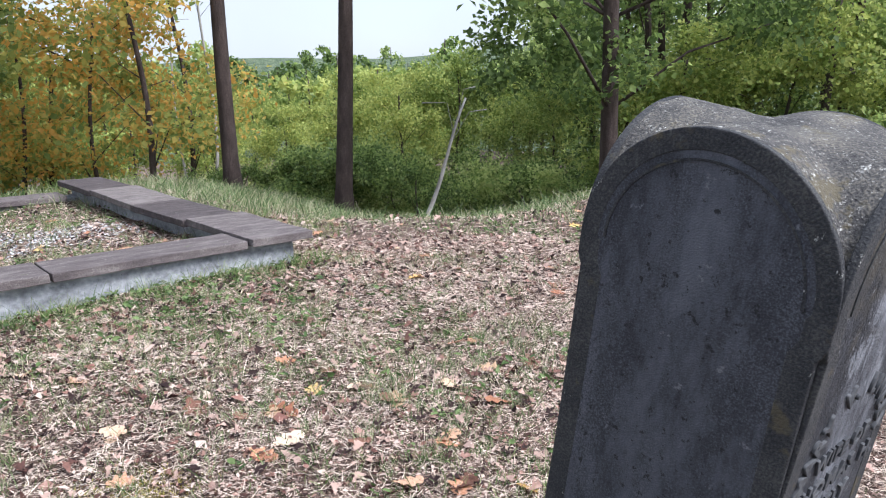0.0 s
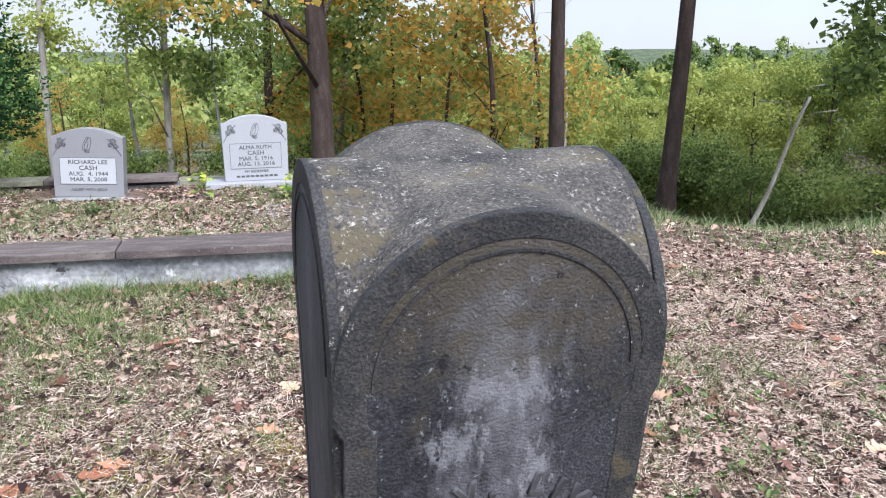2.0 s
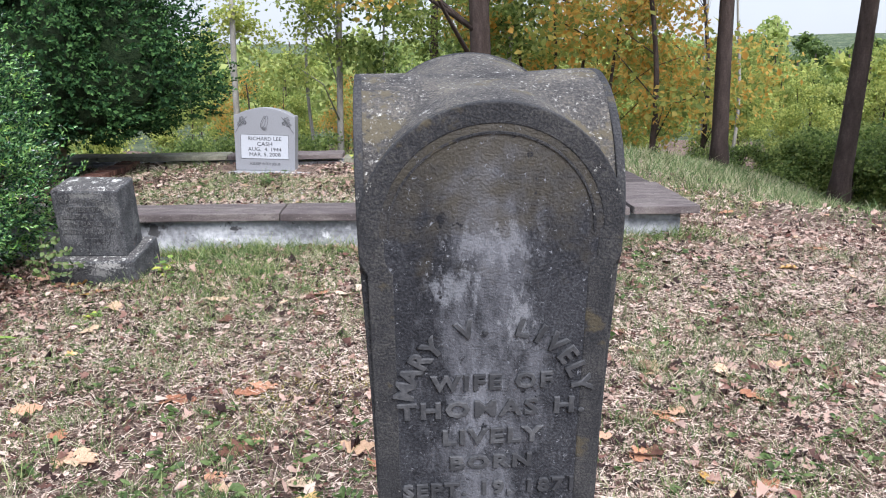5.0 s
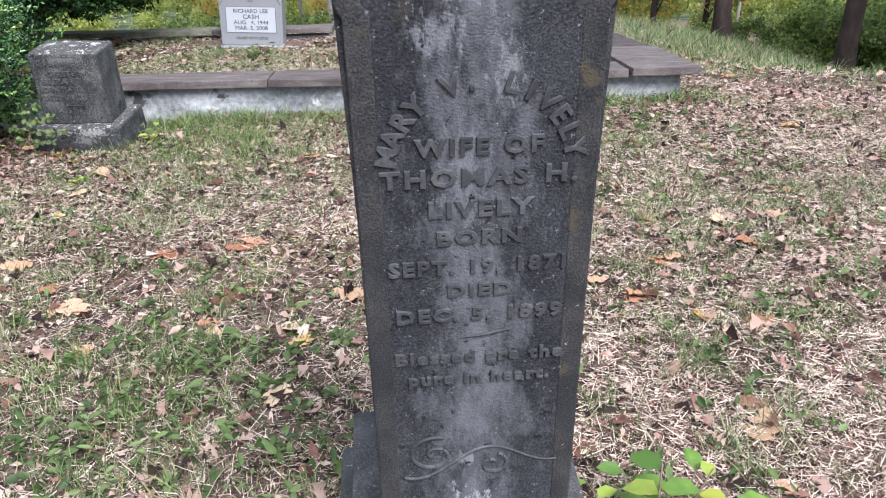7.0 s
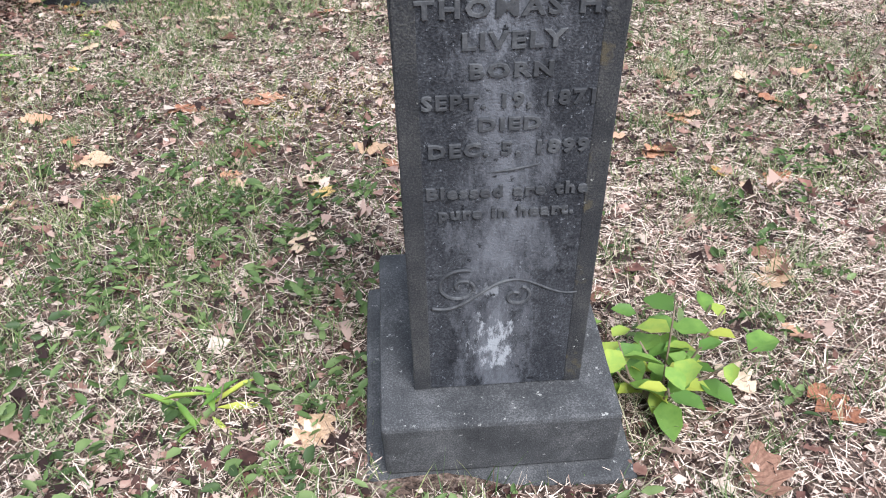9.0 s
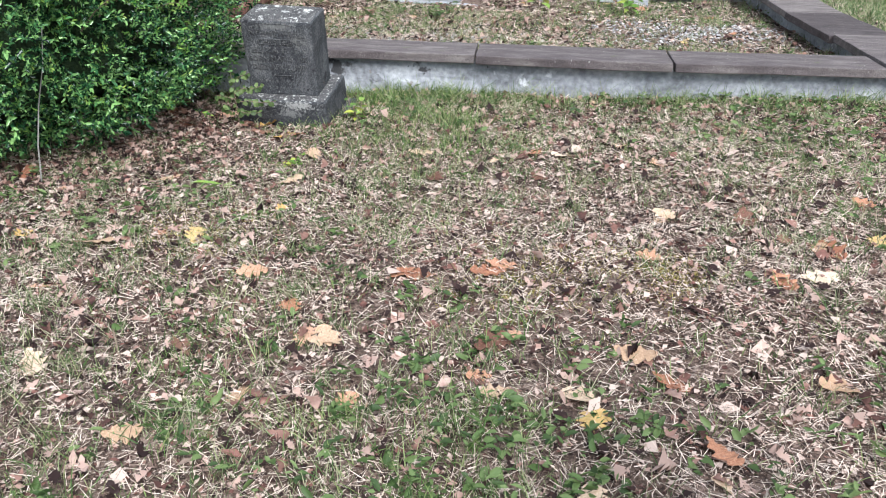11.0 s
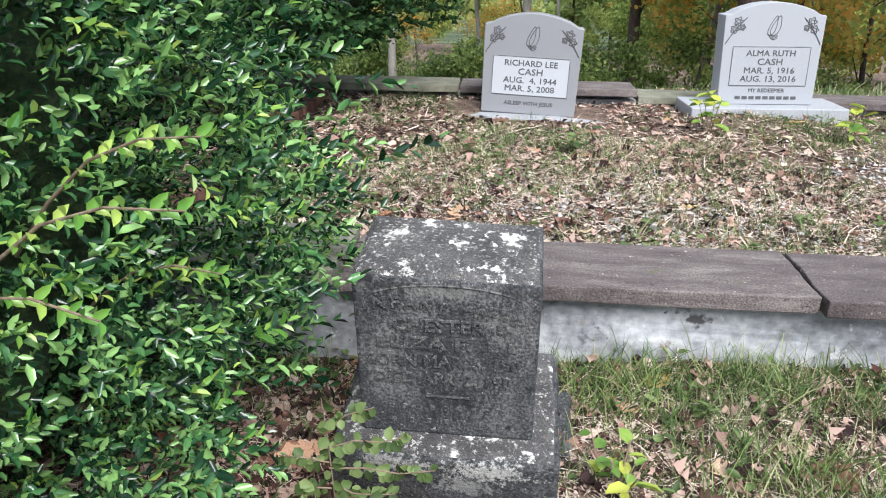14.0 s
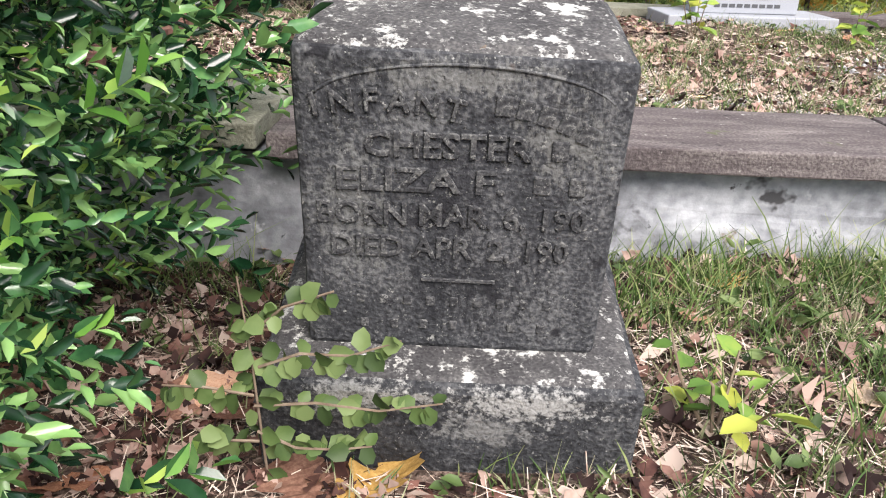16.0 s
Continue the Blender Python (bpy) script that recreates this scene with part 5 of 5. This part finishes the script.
# fresher green grass in a few patches
V, F, off = [], [], 0
left_patch = lambda x, y: np.exp(-(((x + 1.1) / 0.9) ** 2 + ((y - 1.2) / 0.7) ** 2)) * patch(x, y, 5.0, 2.0)
low_patch = lambda x, y: 0.9 * patch(x, y, 2.3, 5.0) ** 3 * bare(x, y)
for spec in ((5200, (-4.9, -1.8, 2.2, 4.6), gap2, 0.06, 0.19, 11, 0.035, 0.0018), (7000, (-3.5, 1.0, -0.5, 3.2), left_patch, 0.04, 0.13, 9, 0.03, 0.0017), (16000, NEAR, low_patch, 0.03, 0.11, 8, 0.025, 0.0016),
             (11000, (-5.0, -1.0, 2.6, 6.2), lambda x, y: np.exp(-((-x * 0.677 + y * 0.736 - 5.26) / 0.11) ** 2) * (0.25 + 0.75 * patch(x, y, 3.1, 1.0)), 0.06, 0.22, 8, 0.03, 0.0018),
             (4500, (-8, -1, 4.5, 9.5), lambda x, y: 0.8 * patch(x, y, 2.0, 3.0) ** 2, 0.05, 0.16, 7, 0.04, 0.0022)):
    v, f = tufts(*spec)
    V.append(v)
    F.append(f + off)
    off += len(v)
stuff("fresh_grass", raw_mesh("fresh_grass", np.concatenate(V), np.concatenate(F)), M_FRESH, "fresh green grass growing in patches", "grass")

# yellow-green moss on the bare soil
MOSS = ((-1.55, 2.36, 0.3), (-2.8, 1.5, 0.24), (-1.15, 2.75, 0.2))
V, F, off = [], [], 0
for mx, my, mr in MOSS:
    v, f = tufts(2600, (mx - 2 * mr, mx + 2 * mr, my - 2 * mr, my + 2 * mr), lambda x, y: np.exp(-((x - mx) ** 2 + (y - my) ** 2) / mr ** 2) * (0.3 + 0.7 * patch(x, y, 11.0, 1.0)), 0.012, 0.035, 9, 0.018, 0.0016)
    V.append(v)
    F.append(f + off)
    off += len(v)
stuff("moss", raw_mesh("moss", np.concatenate(V), np.concatenate(F)), M_MOSS, "low yellow-green moss on bare soil", "moss")

# low broad-leaved weeds
c = sheet_of(6500, NEAR, lambda x, y: np.clip(patch(x, y, 1.3, 7.0) ** 2.5 + 0.55 * np.exp(-(((x + 0.5) / 0.8) ** 2 + ((y - 1.0) / 0.9) ** 2)), 0, 1) * bare(x, y))
c2 = sheet_of(1600, (-8, 3, 4.5, 10.5), lambda x, y: patch(x, y, 1.3, 7.0) ** 2)
c = np.concatenate([c, c2])
k = np.repeat(np.arange(len(c)), 7)
a = rg.uniform(0, 2 * np.pi, len(k))
base = c[k] + np.stack([rg.normal(0, 0.02, len(k)), rg.normal(0, 0.02, len(k)), rg.uniform(0.005, 0.05, len(k))], 1)
ax = np.stack([np.cos(a), np.sin(a), rg.uniform(0.0, 0.6, len(k))], 1)
L = rg.uniform(0.015, 0.055, len(k))
v, f = leaves(base, ax, rg.normal(size=(len(k), 3)) * 0.5 + (0, 0, 1), L, L * rg.uniform(0.25, 0.6, len(k)), 0.2)
stuff("low_weeds", raw_mesh("low_weeds", v, f), M_WEED, "small green broad-leaved weeds", "weeds")

# ---- white gravel in the plot ----
rk = random.Random(8)
gv = []
for k in range(3200):
    if k < 1300:
        u, n = rk.gauss(1.9, 0.55), rk.gauss(7.6, 0.35)
    else:
        u, n = rk.gauss(-0.25, 0.75), rk.gauss(6.7, 0.55)
    if n < 5.85 or u > 2.75:
        continue
    gv.append((u * 0.736 - n * 0.677, u * 0.677 + n * 0.736, rk.uniform(0.006, 0.018)))
ico = [(0, 0, 1), (0, 0, -0.5)] + [(math.cos(q), math.sin(q), 0.1) for q in [k * math.pi / 2.5 for k in range(5)]]
icf = [(0, 2 + k, 2 + (k + 1) % 5) for k in range(5)] + [(1, 2 + (k + 1) % 5, 2 + k) for k in range(5)]
ga = np.array(gv)
gz = ground_z(ga[:, 0], ga[:, 1])
gvv, gff = [], []
for i, (x, y, r) in enumerate(gv):
    for p in ico:
        gvv.append((x + p[0] * r * rk.uniform(0.7, 1.4), y + p[1] * r * rk.uniform(0.7, 1.4), gz[i] + r * 0.4 + p[2] * r * 0.7))
    gff.extend([(a + 7 * i, b + 7 * i, c + 7 * i) for a, b, c in icf])
stuff("gravel", raw_mesh("gravel", gvv, gff), M_GRAVEL, "scattered white gravel among dead leaves", "gravel")


# ---- fallen oak leaves ----
def oak_leaf_mesh(seed):
    rs = random.Random(seed)
    bm = bmesh.new()
    cup, twist, curl = rs.uniform(-0.25, 0.5), rs.uniform(-0.6, 0.6), rs.uniform(-0.2, 0.6)
    steps, rows = 18, []
    for k in range(steps + 1):
        t = k / steps
        env = math.sin(math.pi * min(1, 0.06 + 0.94 * t) ** 0.85) ** 0.8
        lobes = 0.28 + 0.78 * abs(math.sin(t * math.pi * 3.5 + 0.5)) ** 0.8
        row = []
        for sgn in (-1, -0.45, 0, 0.45, 1):
            w = 0.36 * env * (lobes if abs(sgn) == 1 else min(0.62, lobes * 0.8)) * sgn * rs.uniform(0.85, 1.12)
            x = w * math.cos(twist * t)
            z = cup * w * w * 2.2 + curl * (t - 0.4) ** 2 * 0.8 + w * math.sin(twist * t) + rs.uniform(-0.012, 0.012)
            row.append(bm.verts.new((x, t - 0.5 + 0.1 * abs(w), z)))
        rows.append(row)
    for a, b in zip(rows, rows[1:]):
        for i in range(4):
            bm.faces.new((a[i], a[i + 1], b[i + 1], b[i]))
    low_z = min(v.co.z for v in bm.verts)
    for v in bm.verts:
        v.co.z -= low_z
    stalk = [bm.verts.new((-0.008, -0.49, rows[0][2].co.z)), bm.verts.new((0.008, -0.49, rows[0][2].co.z)), bm.verts.new((0.02, -0.72, rows[0][2].co.z * 0.5 + 0.02))]
    bm.faces.new(stalk)
    me = bpy.data.meshes.new("fallen_leaf")
    bm.to_mesh(me)
    bm.free()
    return me


leaf_meshes = [[None] * 6 for _ in range(4)]
for c in range(4):
    for s in range(6):
        leaf_meshes[c][s] = oak_leaf_mesh(c * 6 + s)
        leaf_meshes[c][s].materials.append(M_OAK[c])
LEAF_WORD = ("pale tan", "orange-brown", "dark brown", "yellow")
rl = random.Random(31)


def fallen_leaf(x, y, kind, size):
    ob = new("fallen_leaf", leaf_meshes[kind][rl.randrange(6)])
    ob.matrix_world = pose(x, y, ground_at(x, y) + 0.010, rl.uniform(-9, 9), rl.uniform(-9, 9), rl.uniform(0, 360)) @ Matrix.Diagonal((size, size, size, 1))
    tagged(ob, "dry " + LEAF_WORD[kind] + " oak leaf lying on the ground", "leaf", "fallen oak leaves")


for x, y, kind in ((-1.47, 3.23, 0), (-1.90, 3.79, 1), (-0.52, 4.93, 0), (-0.25, 3.56, 0), (-0.68, 3.17, 0), (0.01, 3.77, 0), (0.21, 3.99, 0), (0.71, 5.24, 1), (0.0, 3.22, 1), (-0.14, 2.85, 1),
                   (0.07, 2.86, 1), (-0.77, 3.46, 1), (-0.75, 3.02, 1), (-0.67, 3.71, 3), (0.85, 1.80, 0), (0.18, 1.00, 0), (-1.87, 1.97, 1), (-1.67, 1.44, 0), (-0.48, 1.52, 0), (-0.83, 1.88, 0),
                   (-0.01, 3.18, 1), (0.07, 2.86, 2), (0.33, 2.86, 3), (0.52, 2.91, 1), (1.08, 1.86, 1), (-1.48, 3.26, 0), (-1.83, 2.00, 1), (-1.96, 1.48, 1), (-1.67, 1.47, 0), (-1.62, 0.69, 0),
                   (-0.67, 2.15, 1), (-0.29, 2.55, 0)):
    fallen_leaf(x, y, kind, rl.uniform(0.11, 0.16))
for x, y, kind in ((-0.36, 1.95, 1), (-0.75, 3.01, 1), (-2.18, 0.59, 0), (-3.01, 1.09, 0), (-1.25, 1.89, 2), (-1.96, 1.04, 2), (-2.61, 2.77, 2), (-3.31, 2.44, 0), (-2.89, 4.50, 0), (-3.72, 2.57, 1),
                   (-4.23, 1.14, 1), (-2.92, 2.94, 0), (-4.6, 2.72, 0), (-4.75, 3.0, 2), (-4.66, 2.86, 2), (-4.5, 2.95, 2), (-4.9, 2.95, 2), (-4.02, 2.55, 3), (-3.9, 2.46, 2), (-3.75, 2.5, 3)):
    fallen_leaf(x, y, kind, rl.uniform(0.12, 0.18))
for k in range(18):
    f = rl.uniform(0.18, 0.42)
    fallen_leaf(ST2.translation.x * (1 - f) - 5.28 * f + rl.gauss(0, 0.16), ST2.translation.y * (1 - f) + 1.46 * f + rl.gauss(0, 0.16), rl.choice((1, 2, 2)), rl.uniform(0.11, 0.17))
count = 0
while count < 222:
    x, y = rl.uniform(-7, 2.6), rl.uniform(-0.3, 8.5)
    if clear(np.array([x]), np.array([y]))[0]:
        fallen_leaf(x, y, rl.choice((0, 0, 0, 1, 1, 1, 1, 2, 2, 2, 2, 3)), rl.uniform(0.07, 0.16))
        count += 1


# ---- single plants ----
def leafy_plant(name, x, y, stems, leaf, material, label, seed, h, spread, per=5, ratio=0.8):
    rs = np.random.default_rng(seed)
    p = empty(name, pose(x, y, ground_at(x, y)), label, "plant")
    V, F, off = [], [], 0
    for s in range(stems):
        a, tilt = rs.uniform(0, 6.28), rs.uniform(0.1, 1.0) * spread
        pts = [Vector((tilt * t * math.cos(a), tilt * t * math.sin(a), h * rs.uniform(0.75, 1.1) * t - 0.02)) for t in (0, 0.35, 0.7, 1.0)]
        part("stem", tube(pts, [0.004, 0.0035, 0.003, 0.002], 5), M_TWIG, p)
        for k in range(per):
            f = 0.3 + 0.7 * (k + 0.5) / per
            i = min(2, int(f * 3))
            b = pts[i].lerp(pts[i + 1], f * 3 - i)
            aa = a + k * 2.4 + rs.uniform(-0.4, 0.4)
            ax = np.array([[math.cos(aa), math.sin(aa), rs.uniform(-0.35, 0.35)]])
            L = leaf * rs.uniform(0.6, 1.2)
            v, fc = leaves(np.array([b]), ax, np.array([[rs.normal(0, 0.25), rs.normal(0, 0.25), 1.0]]), np.array([L]), np.array([L * ratio]), 0.15)
            V.append(v)
            F.append(fc + off)
            off += len(v)
    part_mesh("foliage", raw_mesh("foliage", np.concatenate(V), np.concatenate(F)), material, p)
    return p


leafy_plant("leafy_weed", 0.735, 1.645, 13, 0.1, M_YELLOWLEAF, "bright green broad-leaved weed beside the monument", 1, 0.22, 0.2, 4, 0.6)
leafy_plant("leafy_weed", -3.70, 3.02, 5, 0.062, M_YELLOWLEAF, "yellow-green broad-leaved weed beside the block stone", 2, 0.16, 0.16, 4, 0.6)


def branch_leaves(points, leaf, count, rs, ratio=0.8):
    """Round leaves hung in two rows along a branch."""
    pts = [Vector(p) for p in points]
    V, F, off = [], [], 0
    for k in range(count):
        f = (0.12 + 0.88 * k / count) * (len(pts) - 1)
        i = min(len(pts) - 2, int(f))
        b, d = pts[i].lerp(pts[i + 1], f - i), (pts[i + 1] - pts[i]).normalized()
        side = d.cross(Vector((0, -1, 0.3))).normalized() * (1 if rs.uniform() < 0.5 else -1)
        ax = side * 0.8 + d * rs.uniform(-0.2, 0.8) + Vector((rs.normal(0, 0.35), rs.normal(0, 0.35), -0.7))
        L = leaf * rs.uniform(0.7, 1.15)
        v, fc = leaves(np.array([b]), np.array([ax]), np.array([[rs.normal(0, 0.5), -0.8, rs.normal(0.5, 0.4)]]), np.array([L]), np.array([L * ratio]), 0.12)
        V.append(v)
        F.append(fc + off)
        off += len(v)
    return np.concatenate(V), np.concatenate(F)


sapling = empty("sapling", ST2 @ pose(-0.28, -0.30, -0.13), "small sapling with round green leaves spreading before the stone", "sapling")
rs_s = np.random.default_rng(6)
for pts, count in (([(0.01, 0, -0.12), (0.005, 0.0, 0.1), (0.0, 0.01, 0.22), (-0.01, 0.02, 0.34)], 10), ([(0, 0, 0.13), (0.09, -0.01, 0.15), (0.18, -0.01, 0.14), (0.27, 0.0, 0.15)], 18),
                   ([(0, 0.01, 0.19), (0.07, 0, 0.23), (0.14, 0, 0.23), (0.21, 0.0, 0.26)], 16), ([(0, 0, 0.08), (0.06, -0.02, 0.07), (0.12, -0.02, 0.07), (0.17, -0.02, 0.08)], 13),
                   ([(0, 0, 0.15), (-0.06, -0.02, 0.18), (-0.12, -0.02, 0.18)], 10), ([(0, 0.01, 0.25), (0.05, 0.01, 0.3), (0.12, 0.01, 0.33)], 10), ([(0, 0, 0.06), (-0.05, -0.03, 0.09), (-0.07, -0.05, 0.13)], 7)):
    part("twig", tube(pts, [0.0026 - 0.0015 * k / len(pts) for k in range(len(pts))], 5), M_TWIG, sapling)
    v, f = branch_leaves(pts, 0.034, count + 4, rs_s)
    part_mesh("foliage", raw_mesh("foliage", v, f), M_WEED, sapling)
rs_n = np.random.default_rng(12)
box_bush = bpy.data.objects["boxwood_bush"]
bpy.context.view_layer.update()
to_bush = box_bush.matrix_world.inverted()
for tip, root in (((-3.64, 1.87, 1.13), (-4.35, 1.72, 0.78)), ((-3.74, 1.78, 0.97), (-4.4, 1.62, 0.7)), ((-3.80, 1.98, 1.18), (-4.4, 1.85, 0.85)), ((-4.02, 2.1, 0.86), (-4.5, 1.95, 0.6))):
    tip, root = to_bush @ Vector(tip), to_bush @ Vector(root)
    pts = [root.lerp(tip, t) + Vector((0, 0, 0.08 * math.sin(math.pi * t))) for t in (0, 0.25, 0.5, 0.75, 1.0)]
    part("shoot", tube(pts, [0.0045, 0.004, 0.003, 0.0024, 0.0016], 6), M_TWIG, box_bush, "long young woody shoot")
    base, axis, up, size = [], [], [], []
    for k in range(26):
        f = 0.35 + 0.65 * k / 25
        i = min(3, int(f * 4))
        d = (pts[i + 1] - pts[i]).normalized()
        ref = d.orthogonal().normalized()
        ang = (k // 2) * 1.57 + (math.pi if k % 2 else 0)
        sd = ref * math.cos(ang) + d.cross(ref) * math.sin(ang)
        base.append(pts[i].lerp(pts[i + 1], f * 4 - i))
        axis.append(d * rs_n.uniform(0.5, 1.0) + sd * 0.8)
        up.append(d - sd * 0.3 + Vector((0, 0, 0.6)))
        size.append(0.031 * rs_n.uniform(0.75, 1.2))
    size = np.array(size)
    v, f = leaves(np.array(base), np.array(axis), np.array(up), size, size * 0.46, 0.2)
    part_mesh("new_growth", raw_mesh("new_growth", v, f), M_BOXNEW, box_bush, "fresh yellow-green leaves on a shoot")
rock = empty("pale_boulder", pose(-0.1, 17.0, ground_at(-0.1, 17.0)), "pale weathered boulder at the wood's edge", "boulder")
bm = bmesh.new()
bmesh.ops.create_icosphere(bm, subdivisions=3, radius=0.3)
for v in bm.verts:
    v.co = Vector((v.co.x * 1.5, v.co.y, v.co.z * 0.8 + 0.1)) + noise.noise_vector(v.co * 4) * 0.08
part("stone", bm, M_GRAVEL, rock, smooth=True)
leafy_plant("leafy_weed", -5.55, 6.75, 4, 0.13, M_YELLOWLEAF, "yellow-green weed growing in the plot", 4, 0.32, 0.15, 5, 0.6)
leafy_plant("leafy_weed", -4.75, 7.25, 3, 0.12, M_YELLOWLEAF, "yellow-green weed growing in the plot", 5, 0.30, 0.12, 5, 0.6)
leafy_plant("leafy_weed", -5.9, 5.6, 4, 0.08, M_WEED, "low green weed growing in the plot", 6, 0.18, 0.16, 6, 0.5)
leafy_plant("grassy_weed", -0.08, 0.87, 5, 0.13, M_YELLOWLEAF, "long-leaved light green weed", 7, 0.10, 0.08, 2, 0.16)
leafy_plant("grassy_weed", -3.25, 1.83, 2, 0.2, M_YELLOWLEAF, "long light green leaf blade standing up", 8, 0.06, 0.03, 2, 0.13)
leafy_plant("leafy_weed", -3.3, 2.3, 7, 0.035, M_YELLOWLEAF, "low yellow-green weed with small leaves", 9, 0.06, 0.16, 8, 0.6)
vine = empty("bare_vine", pose(-4.05, 1.16, ground_at(-4.05, 1.16)), "thin bare vine hanging from the bush", "vine")
part("stem", tube([(0, 0, -0.02), (-0.06, 0.04, 0.2), (-0.12, 0.1, 0.4), (-0.1, 0.16, 0.62), (-0.12, 0.2, 0.82)], [0.004, 0.004, 0.0035, 0.003, 0.002], 5), M_BARKPALE, vine)
for x, y, a, L in ((1.3, 3.9, 40, 0.5), (-1.2, 3.9, 10, 0.3), (-3.62, 4.12, 70, 0.35), (-2.2, 0.9, 160, 0.4), (0.7, 3.3, 130, 0.35)):
    z0 = ground_at(x, y) + (0.25 if x == -3.62 else 0.012)
    tw = empty("fallen_twig", pose(x, y, z0, 0, 0, a), "thin dry fallen twig", "twig", "fallen twigs")
    part("stick", tube([(-L / 2, 0, 0), (0, 0.02, 0.012), (L / 2, -0.01, 0.004)], [0.005, 0.004, 0.002], 5), M_TWIG, tw)

# rowlock course of bricks on the side of the plot
bm = box(-0.112, 0.112, -0.034, 0.034, -0.03, 0.03, cuts=1)
brick_mesh = bpy.data.meshes.new("brick")
bm.to_mesh(brick_mesh)
bm.free()
brick_mesh.materials.append(M_BRICK)
rb = random.Random(77)
for k in range(51):
    ob = new("brick", brick_mesh)
    ob.parent = wall
    ob.matrix_basis = pose(-2.64 + rb.uniform(-0.008, 0.008), 5.92 + 0.0765 * k, 0.231 + rb.uniform(-0.006, 0.008), rb.uniform(-2, 2), rb.uniform(-2, 2), rb.uniform(-2.5, 2.5))
